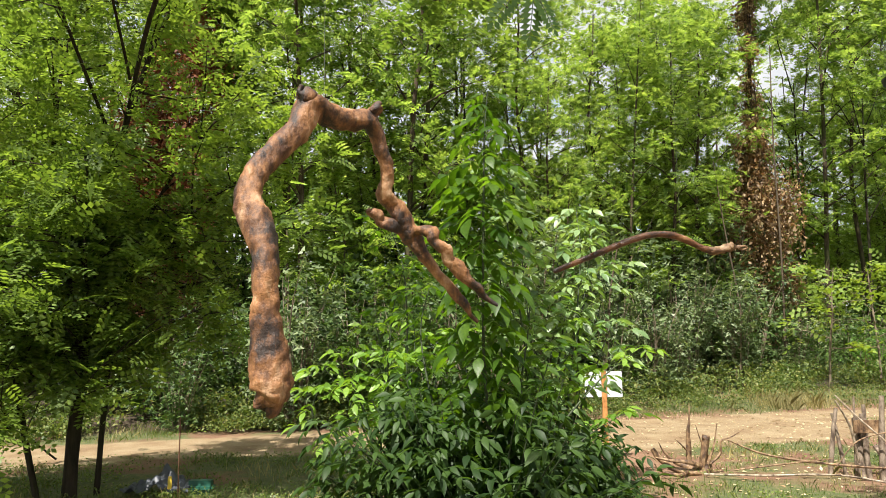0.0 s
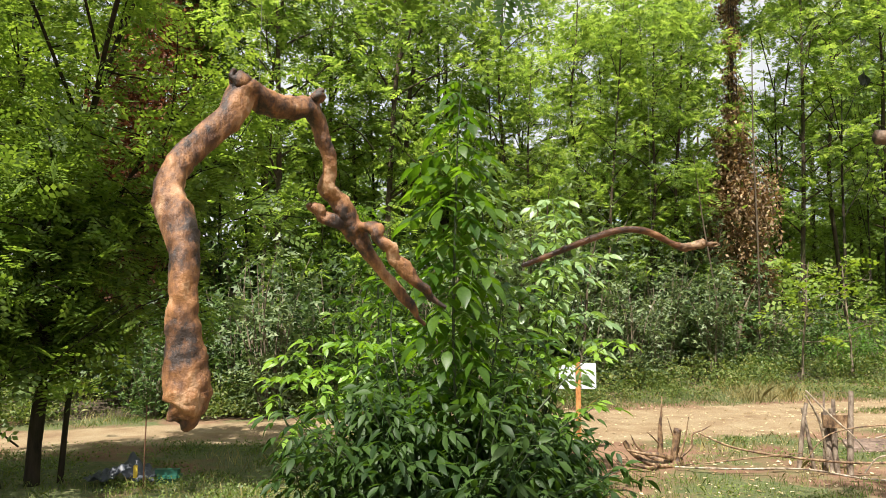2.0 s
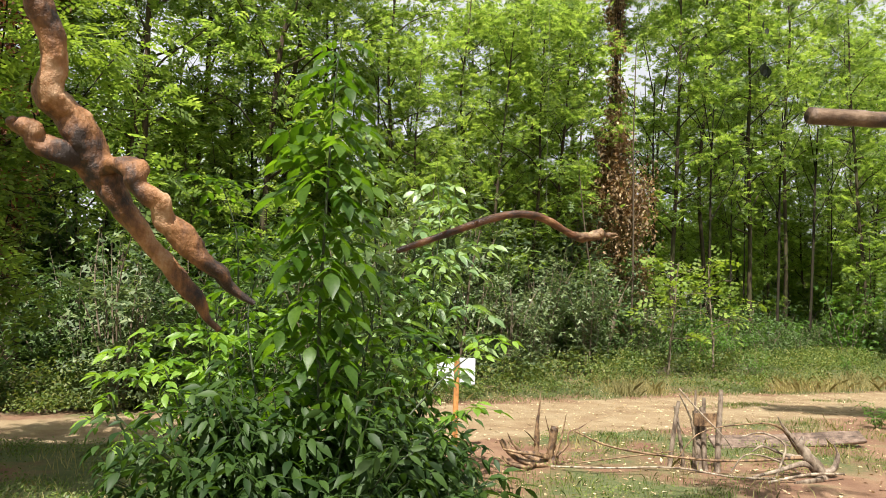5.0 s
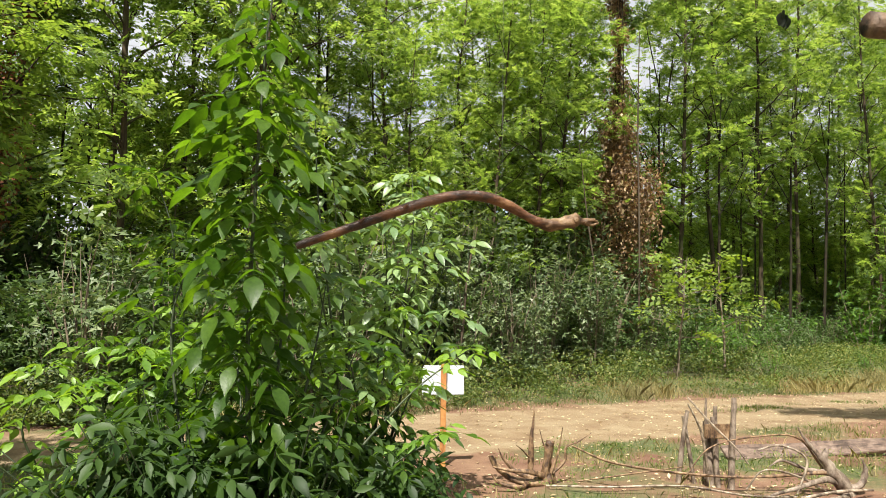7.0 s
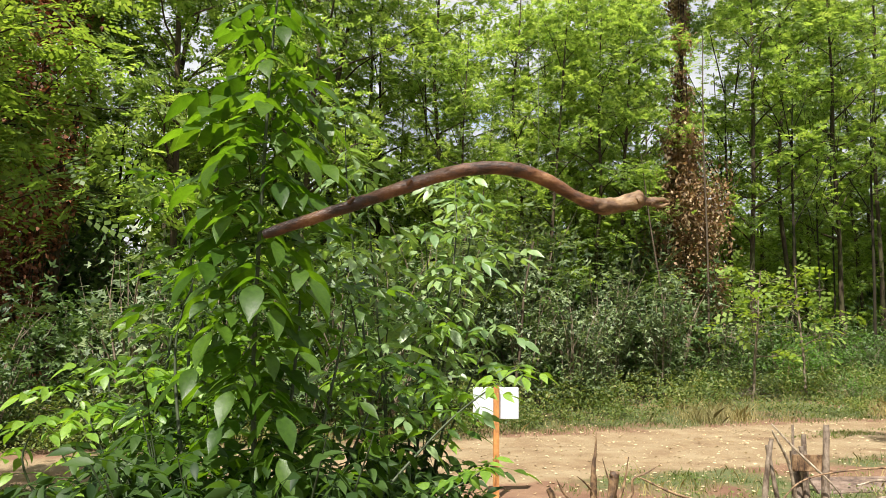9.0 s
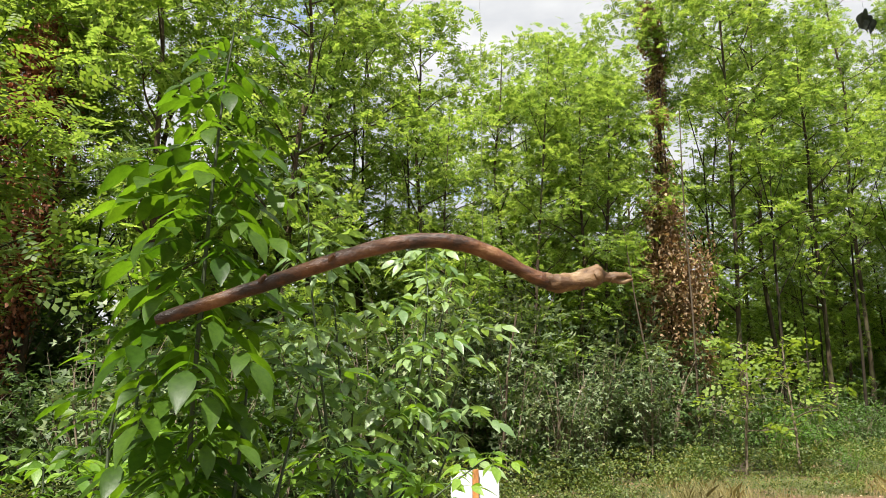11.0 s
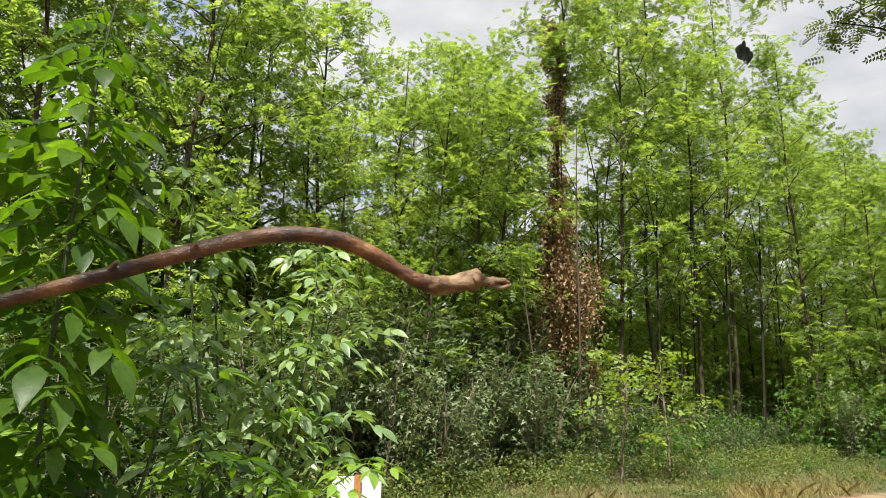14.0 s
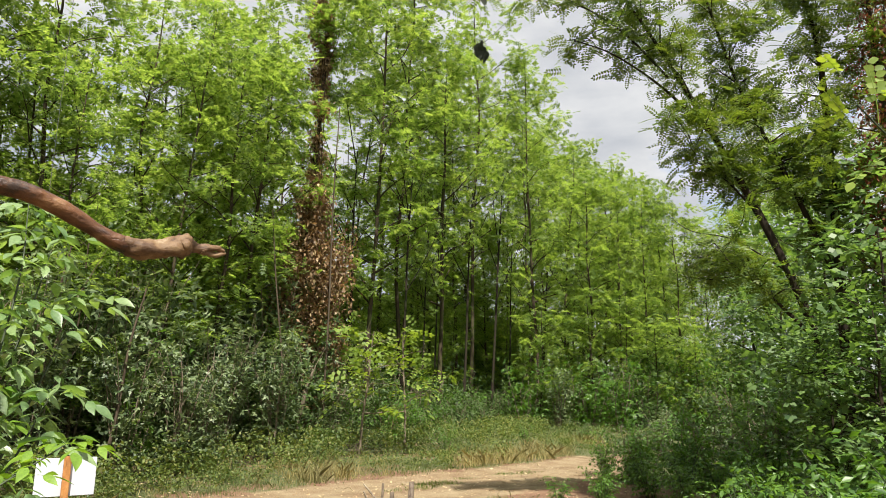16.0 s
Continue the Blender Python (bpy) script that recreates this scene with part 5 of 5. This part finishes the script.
for rows in ([(0.305, 0, -0.047, 0.0090), (0.325, -0.003, -0.044, 0.0078), (0.346, 0.0, -0.044, 0.0072), (0.362, 0.0, -0.049, 0.0040)],
             [(0.305, 0, -0.053, 0.0090), (0.328, 0.004, -0.057, 0.0080), (0.348, 0.0, -0.057, 0.0066), (0.366, 0.0, -0.052, 0.0030)]):
    part("prong", mesh_of("prong", tube(rows, 12, 6, 0.16, 31, gnarl=0.45, fine=60.0), BOUGH_TIP), bough)
part("end_collar", mesh_of("end_collar", tube([(0.255, 0, -0.054, 0.022), (0.268, 0, -0.049, 0.0265), (0.280, 0, -0.047, 0.018)], 16, 4, 0.12, 22, gnarl=0.4, fine=45.0), BOUGH_TIP), bough)
for x, z in ((-0.50, -0.096), (-0.36, -0.045)):
    part("twig_stub", mesh_of("twig_stub", tube([(x, -0.010, z, 0.007), (x + 0.010, -0.024, z + 0.012, 0.004)], 8, 2, 0.2, 5, gnarl=0.3, fine=60.0), BOUGH_WOOD), bough)
thread(bough, [(-0.01, 0, 0.02)], 3.40)

# straight cut log
log = thing("hanging_log", (1.835, 2.41, 2.385), "straight brown cut pole hanging level from threads", "driftwood", "hanging driftwood")
part("pole", mesh_of("pole", tube([(0, 0, 0, 0.0245), (0.006, 0.0, 0, 0.027), (0.18, 0.01, 0.008, 0.026), (0.34, 0.02, 0.015, 0.026)], 14, 4, 0.03, 17, gnarl=0.08, fine=30.0), LOG_WOOD), log)
thread(log, [(0.1, 0.005, 0.02), (0.30, 0.02, 0.03)], 3.2)

# withered leaf cluster on a thread
dangle = thing("dangling_leaves", (2.93, 4.247, 3.245), "small cluster of dark dried leaves on a thread", "dried leaves")
rg = np.random.default_rng(9)
for n_leaf, up, size in ((12, 0.03, 0.068), (4, 0.30, 0.055)):
    ways = rg.normal(0, 0.10, (n_leaf, 3)) + np.array([0, 0, -1.0])
    part("leaf_cluster", mesh_of("leaf_cluster", [scatter(pointed_leaf(6, 0.36, 0.25, 0.1), rg.normal(0, 0.013, (n_leaf, 3)) + np.array([0, 0, up]), frames_for(ways, rg, 0.6), size * rg.uniform(0.6, 1.0, n_leaf))], DARK_LEAF), dangle)
thread(dangle, [(0, 0, 0.02)], 2.35)

# ---- sign ----
sign = thing("sign", (2.13, 9.5, 0), "blank back of a white board on a stained wooden post", "sign")


def box(size, at, bevel=0.004):
    bm = bmesh.new()
    bmesh.ops.create_cube(bm, size=1, matrix=Matrix.Translation(at) @ Matrix.Diagonal((*size, 1)))
    bmesh.ops.bevel(bm, geom=bm.edges[:], offset=bevel, segments=2, affect="EDGES")
    return bm


def bm_mesh(name, bm, material):
    me = bpy.data.meshes.new(name)
    bm.to_mesh(me)
    bm.free()
    me.materials.append(material)
    return me


part("board", bm_mesh("board", box((0.50, 0.012, 0.34), (0, 0.035, 1.0)), SIGN_WHITE), sign)
part("post", bm_mesh("post", box((0.062, 0.05, 1.24), (0, 0, 0.565), 0.006), ORANGE_WOOD), sign)

# ---- stump, stakes, sticks, plank ----
stump = thing("uprooted_stump", (2.86, 8.5, 0), "dry uprooted stump with broken roots", "stump")
stump.scale = (0.92, 0.92, 0.89)
for rows in ([(0.11, 0.25, -0.05, 0.034), (0.12, 0.25, 0.35, 0.032), (0.12, 0.25, 0.52, 0.024), (0.15, 0.26, 0.72, 0.013), (0.16, 0.27, 0.92, 0.005)],
             [(0.20, 0.0, 0.0, 0.060), (0.22, 0, 0.20, 0.050), (0.26, 0, 0.42, 0.046), (0.27, 0, 0.50, 0.050), (0.275, 0, 0.53, 0.040)],
             [(0.20, 0, 0.05, 0.055), (0.0, -0.05, 0.06, 0.046), (-0.2, -0.05, 0.12, 0.040), (-0.36, -0.02, 0.26, 0.034), (-0.42, 0, 0.36, 0.024)],
             [(0.12, -0.02, 0.08, 0.036), (-0.1, 0.1, 0.16, 0.024), (-0.24, 0.15, 0.30, 0.014), (-0.30, 0.15, 0.42, 0.005)],
             [(0.22, 0, 0.12, 0.036), (0.0, -0.12, 0.20, 0.026), (-0.22, -0.12, 0.22, 0.020), (-0.42, -0.1, 0.26, 0.010)],
             [(0.10, 0.1, 0.10, 0.030), (-0.12, -0.2, 0.05, 0.026), (-0.36, -0.2, 0.10, 0.018), (-0.46, -0.2, 0.20, 0.008)],
             [(0.26, 0, 0.1, 0.022), (0.36, 0, 0.38, 0.013), (0.42, 0.0, 0.68, 0.005)],
             [(0.30, 0, 0.15, 0.020), (0.46, 0.05, 0.28, 0.017), (0.48, 0.05, 0.44, 0.012), (0.62, 0.05, 0.50, 0.008), (0.78, 0.05, 0.60, 0.003)],
             [(0.08, 0.2, 0.3, 0.012), (-0.02, 0.15, 0.40, 0.008), (-0.10, 0.1, 0.46, 0.004)],
             [(0.34, 0.02, 0.0, 0.020), (0.30, 0.02, 0.22, 0.013), (0.20, 0.02, 0.48, 0.008), (0.15, 0.02, 0.66, 0.003)],
             [(0.2, 0, -0.08, 0.085), (0.22, 0.0, 0.08, 0.075), (0.24, 0, 0.17, 0.035)]):
    part("root", mesh_of("root", tube(rows, 14, 7, 0.16, len(rows) + int(100 * rows[0][0]), gnarl=0.22, fine=26.0), STUMP_WOOD), stump)

for k, (x, y, top, r, dx, dy, label) in enumerate(((4.94, 8.15, 0.93, 0.034, 0.09, 0.05, "grey weathered fence stake driven upright"), (4.50, 8.45, 0.76, 0.028, 0.13, 0.0, "slanting grey fence stake"),
                                                   (4.80, 8.3, 0.66, 0.042, 0.02, 0.1, "short thick dark stake"), (4.93, 8.4, 0.80, 0.026, 0.05, 0.1, "thin grey stake in a broken fence"), (4.76, 8.35, 0.90, 0.016, 0.06, 0.05, "thin bare stick standing in a broken fence"),
                                                   (4.86, 8.25, 0.72, 0.030, -0.02, 0.06, "short split stake in a broken fence"), (4.68, 8.4, 0.70, 0.020, -0.10, 0.05, "crooked thin stake leaning on the fence"))):
    s = thing("fence_stake", (x, y, on_ground(x, y)), label, "stake", "stakes of a broken fence",
              mesh_of("fence_stake", tube([(0, 0, -0.1, r * 1.1), (dx * 0.5, dy * 0.5, top * 0.5, r), (dx, dy, top, r * 0.85)], 10, 6, 0.08, 70 + k, gnarl=0.25, fine=9.0), STAKE_WOOD))
thing("wooden_block", (4.86, 8.24, 0.53), "short brown board nailed across the stakes", "board", data=bm_mesh("wooden_block", box((0.30, 0.03, 0.15), (0, 0, 0.06), 0.006), STUMP_WOOD))
for k, rows in enumerate(([(3.32, 8.42, 0.43, 0.011), (3.7, 8.3, 0.28, 0.018), (4.3, 8.15, 0.20, 0.019), (5.0, 8.0, 0.17, 0.021), (5.85, 7.9, 0.22, 0.030)],
                          [(3.0, 8.3, 0.06, 0.014), (3.6, 8.1, 0.08, 0.016), (4.3, 7.9, 0.12, 0.014), (4.9, 7.75, 0.05, 0.016), (5.6, 7.7, 0.03, 0.02)],
                          [(4.5, 8.2, 0.95, 0.010), (4.7, 8.1, 0.70, 0.014), (4.95, 8.05, 0.45, 0.014), (5.05, 8.0, 0.3, 0.01)],
                          [(4.3, 7.9, 0.2, 0.008), (4.6, 7.9, 0.5, 0.010), (5.2, 7.9, 0.6, 0.012), (5.6, 7.95, 0.55, 0.014), (5.85, 7.95, 0.25, 0.02)],
                          [(4.9, 7.8, 0.1, 0.012), (5.1, 7.8, 0.28, 0.012), (5.5, 7.85, 0.2, 0.015), (5.8, 7.85, 0.05, 0.018)],
                          [(5.45, 7.8, 0.04, 0.018), (5.6, 7.85, 0.36, 0.016), (5.35, 7.88, 0.50, 0.014), (5.1, 7.9, 0.46, 0.010)],
                          [(3.3, 8.2, 0.12, 0.010), (3.8, 8.1, 0.2, 0.012), (4.4, 8.15, 0.25, 0.008)],
                          [(5.2, 7.6, 0.02, 0.02), (5.7, 7.6, 0.1, 0.022), (6.3, 7.8, 0.06, 0.018)],
                          [(4.45, 8.1, 0.9, 0.012), (4.62, 8.15, 0.6, 0.02), (4.72, 8.2, 0.2, 0.025)])):
    b = Vector(rows[0][:3])
    thing("dead_branch", b, "bleached dry branch fallen beside the stump", "branch", "dry branches on the ground",
          mesh_of("dead_branch", tube([(p[0] - b.x, p[1] - b.y, p[2] - b.z, p[3] * 0.72) for p in rows], 8, 8, 0.10, 90 + k, gnarl=0.3, fine=9.0), PALE_STICK if k % 3 else STUMP_WOOD))
root_mass = thing("uprooted_root", (6.0, 7.9, 0), "grey bleached root with broken forks lying on the turf", "root")
for rows in ([(0.16, 0, -0.12, 0.085), (0.06, 0, 0.06, 0.080), (-0.10, 0.0, 0.26, 0.060), (-0.16, 0, 0.36, 0.042), (-0.13, 0, 0.46, 0.020)],
             [(-0.12, 0, 0.28, 0.040), (-0.24, 0.02, 0.42, 0.024), (-0.38, 0.02, 0.58, 0.012), (-0.44, 0.02, 0.68, 0.005)],
             [(0.08, 0, 0.02, 0.060), (0.22, -0.02, 0.10, 0.042), (0.28, -0.03, 0.24, 0.024), (0.25, -0.02, 0.36, 0.008)],
             [(0.0, 0, 0.12, 0.040), (-0.22, -0.05, 0.16, 0.030), (-0.5, -0.08, 0.10, 0.022), (-0.85, -0.12, 0.04, 0.012)],
             [(-0.10, 0, 0.22, 0.030), (-0.32, 0.05, 0.24, 0.022), (-0.6, 0.05, 0.34, 0.014), (-0.75, 0.05, 0.28, 0.006)],
             [(0.10, 0, 0.0, 0.050), (-0.15, -0.25, 0.03, 0.030), (-0.5, -0.35, 0.02, 0.018)]):
    part("root", mesh_of("root", tube(rows, 12, 6, 0.14, int(90 * abs(rows[1][0])) + 3, gnarl=0.40, fine=12.0), STAKE_WOOD), root_mass)
pb = bmesh.new()
bmesh.ops.create_cube(pb, size=1, matrix=Matrix.Diagonal((2.45, 0.24, 0.06, 1)))
bmesh.ops.subdivide_edges(pb, edges=[e for e in pb.edges if abs(e.verts[0].co.x - e.verts[1].co.x) > 1], cuts=14)
bmesh.ops.bevel(pb, geom=[e for e in pb.edges if e.is_boundary is False and e.calc_face_angle(0) > 1.2], offset=0.012, segments=1, affect="EDGES")
for v in pb.verts:
    v.co.z += 0.012 * noise.noise(Vector((v.co.x * 3, v.co.y * 9, v.co.z * 9))) + 0.03 * (v.co.x / 1.2) ** 2
    v.co.y += 0.02 * noise.noise(Vector((v.co.x * 2.2, 5.0, v.co.z * 5)))
    v.co.y *= 1.0 - 0.25 * max(0, v.co.x - 0.7)
plank = thing("fallen_plank", (0, 0, 0), "long weathered plank lying on the turf", "plank", data=bm_mesh("fallen_plank", pb, PLANK_WOOD))
plank.matrix_basis = pose(7.0, 9.75, 0.075, 38, -1.5, 2.5)

# ---- tarpaulin heap and rod ----
tarp = thing("crumpled_tarpaulin", (-3.05, 7.7, 0), "crumpled dark grey tarpaulin lying on the ground", "tarpaulin")
tarp.scale = (0.85, 0.85, 1.8)
tx, ty = np.meshgrid(np.linspace(-0.42, 0.42, 30), np.linspace(-0.25, 0.25, 20))
tz = 0.02 + 0.09 * np.exp(-((tx - 0.05) / 0.26) ** 2 - (ty / 0.2) ** 2) * (1 + 0.5 * np.sin(tx * 17 + ty * 9) * np.cos(ty * 15)) + 0.035 * np.abs(np.sin(tx * 21 - ty * 17) * np.cos(tx * 9 + ty * 26))
ti = (np.arange(19)[:, None] * 30 + np.arange(29)[None]).ravel()
part("sheet", mesh_of("sheet", [(np.column_stack([tx.ravel(), ty.ravel(), tz.ravel()]), np.column_stack([ti, ti + 1, ti + 31, ti + 30]))], TARP), tarp)
part("green_bag", bm_mesh("green_bag", box((0.34, 0.16, 0.08), (0.52, -0.02, 0.04), 0.03), TARP_GREEN), tarp)
part("yellow_tag", bm_mesh("yellow_tag", box((0.05, 0.02, 0.08), (0.2, -0.22, 0.08), 0.006), YELLOW), tarp)
thing("iron_rod", (-2.72, 7.33, 0), "thin rusty iron rod stuck upright in the ground", "rod", data=mesh_of("iron_rod", tube([(0, 0, -0.1, 0.007), (0, 0, 0.85, 0.007)], 6, 3), RUST))

# ---- weeds, grass, fallen leaves ----
rg = np.random.default_rng(77)


def blades(name, xs, ys, height, width, material, label, lean=0.5):
    n = len(xs)
    z = ground_height(xs, ys)
    a = rg.uniform(0, 6.28, n)
    h = height * rg.uniform(0.4, 1.2, n)
    d = np.column_stack([np.cos(a), np.sin(a)])
    ln = rg.normal(0, lean, (n, 2)) * h[:, None]
    w = width * rg.uniform(0.6, 1.3, n)
    base = np.column_stack([xs, ys, z])
    side = np.column_stack([d * w[:, None], np.zeros(n)])
    top = base + np.column_stack([ln, h])
    mid = base + np.column_stack([ln * 0.35, h * 0.6])
    v = np.stack([base - side, base + side, mid + side * 0.7, top, mid - side * 0.7], 1).reshape(-1, 3)
    f = np.arange(n * 5).reshape(n, 5)
    return thing(name, (0, 0, 0), label, "grass", data=mesh_of(name, [(v, f)], material), kind="stuff")


def turf_spots(n, xa, xb, ya, yb, spread, per):
    cx, cy = rg.uniform(xa, xb, n), rg.uniform(ya, yb, n)
    keep = (off_track(cx, cy) > 0.1) & (lumps(cx, cy, 0.9) + 0.4 * rg.uniform(-1, 1, n) > -0.25)
    cx, cy = np.repeat(cx[keep], per), np.repeat(cy[keep], per)
    return cx + rg.normal(0, spread, len(cx)), cy + rg.normal(0, spread, len(cy))


blades("grass", *turf_spots(700, -7, 12, 6, 13.5, 0.13, 44), 0.075, 0.0035, GRASS, "short patchy green grass")
blades("dry_grass", *turf_spots(300, -7, 14, 6, 20, 0.2, 24), 0.16, 0.005, DRY_GRASS, "dry yellow grass")
vx = rg.uniform(1, 26, 900)
vy = np.interp(vx, TRACK_X, TRACK_Y) + np.interp(vx, TRACK_X, TRACK_HALF) + 0.15 + np.abs(rg.normal(0, 1, 900)) * np.interp(vx, [-5, 2, 8], [0.35, 0.6, 1.2])
vx, vy = np.repeat(vx, 15), np.repeat(vy, 15)
blades("verge_grass", vx + rg.normal(0, 0.2, len(vx)), vy + rg.normal(0, 0.2, len(vx)), 0.08, 0.004, WEEDS, "tall pale green weeds along the track")


dx_ = rg.uniform(-4, 24, 420)
dy_ = np.interp(dx_, TRACK_X, TRACK_Y) + np.interp(dx_, TRACK_X, TRACK_HALF) + 0.25 + np.abs(rg.normal(0, 0.9, 420))
keep_ = lumps(dx_, dy_, 0.8) > -0.1
dx_, dy_ = np.repeat(dx_[keep_], 26), np.repeat(dy_[keep_], 26)
blades("verge_dry_grass", dx_ + rg.normal(0, 0.16, len(dx_)), dy_ + rg.normal(0, 0.16, len(dx_)), 0.34, 0.006, DRY_GRASS, "tufts of dry yellow grass along the verge")


def low_plants(name, xs, ys, height, leaf, count, material, label, category="weeds"):
    """Low leafy plants: leaves scattered about many short stems."""
    n = len(xs)
    k = rg.integers(0, n, count)
    z = rg.uniform(0.15, 1, count) * height * rg.uniform(0.5, 1.1, n)[k]
    org = np.column_stack([xs[k] + rg.normal(0, 0.12, count), ys[k] + rg.normal(0, 0.12, count), ground_height(xs[k], ys[k]) + z])
    way = rg.normal(0, 1, (count, 3))
    way[:, 2] = np.abs(way[:, 2]) * 0.5 + 0.35
    return thing(name, (0, 0, 0), label, category, data=mesh_of(name, [scatter(BLADE_LEAF, org, frames_for(way, rg, 0.4), leaf * rg.uniform(0.6, 1.3, count))], material), kind="stuff")


px = rg.uniform(-9, 26, 2600)
edge = np.interp(px, TRACK_X, TRACK_Y) + np.interp(px, TRACK_X, TRACK_HALF)
share = rg.uniform(0, 1, len(px)) ** 0.75
py = edge + 0.25 + (shrub_edge(px) + 0.4 - edge) * share
keep = lumps(px, py, 1.4) + 0.6 * share + rg.normal(0, 0.4, len(px)) > np.where(px < 3, 0.35, 0.1)
px, py, share = px[keep], py[keep], share[keep]
low_plants("verge_weeds", px[share > 0.45], py[share > 0.45], 0.75, 0.085, 34000, WEEDS, "leafy yellow-green weeds before the wood")
low_plants("verge_herbs", px[share <= 0.55], py[share <= 0.55], 0.36, 0.06, 26000, WEEDS, "low green herbs along the track's edge")
tx, ty = rg.uniform(3, 13, 60), rg.normal(0.15, 0.25, 60)
ty = ty + np.interp(tx, TRACK_X, TRACK_Y)
pick = lumps(tx, ty, 1.6) > 0.15
tx, ty = np.repeat(tx[pick], 60), np.repeat(ty[pick], 60)
blades("track_grass", tx + rg.normal(0, 0.16, len(tx)), ty + rg.normal(0, 0.10, len(tx)), 0.06, 0.004, GRASS, "sparse grass tufts between the wheel ruts")
hx, hy = rg.uniform(-7, 1.5, 500), rg.uniform(6.2, 10.2, 500)
hk = (off_track(hx, hy) > 0.15) & (lumps(hx, hy, 1.3) > -0.35)
low_plants("clearing_herbs", hx[hk], hy[hk], 0.12, 0.034, 12000, GRASS, "low green herbs in the shaded clearing")
qx, qy = turf_spots(260, -6, 10, 6.3, 11, 0.1, 1)
low_plants("turf_weeds", qx, qy, 0.10, 0.030, 9000, GRASS, "low broad-leaved weeds in the turf")
fx, fy = rg.uniform(1.5, 14, 5000), rg.uniform(6.5, 17, 5000)
fw = rg.normal(0, 1, (5000, 3))
fw[:, 2] *= 0.15
thing("fallen_leaves", (0, 0, 0), "pale dry leaves and chips strewn on the earth", "leaf litter",
      data=mesh_of("fallen_leaves", [scatter(BLADE_LEAF, np.column_stack([fx, fy, ground_height(fx, fy) + 0.012]), frames_for(fw, rg, 0.2), rg.uniform(0.02, 0.075, 5000))], LITTER), kind="stuff")
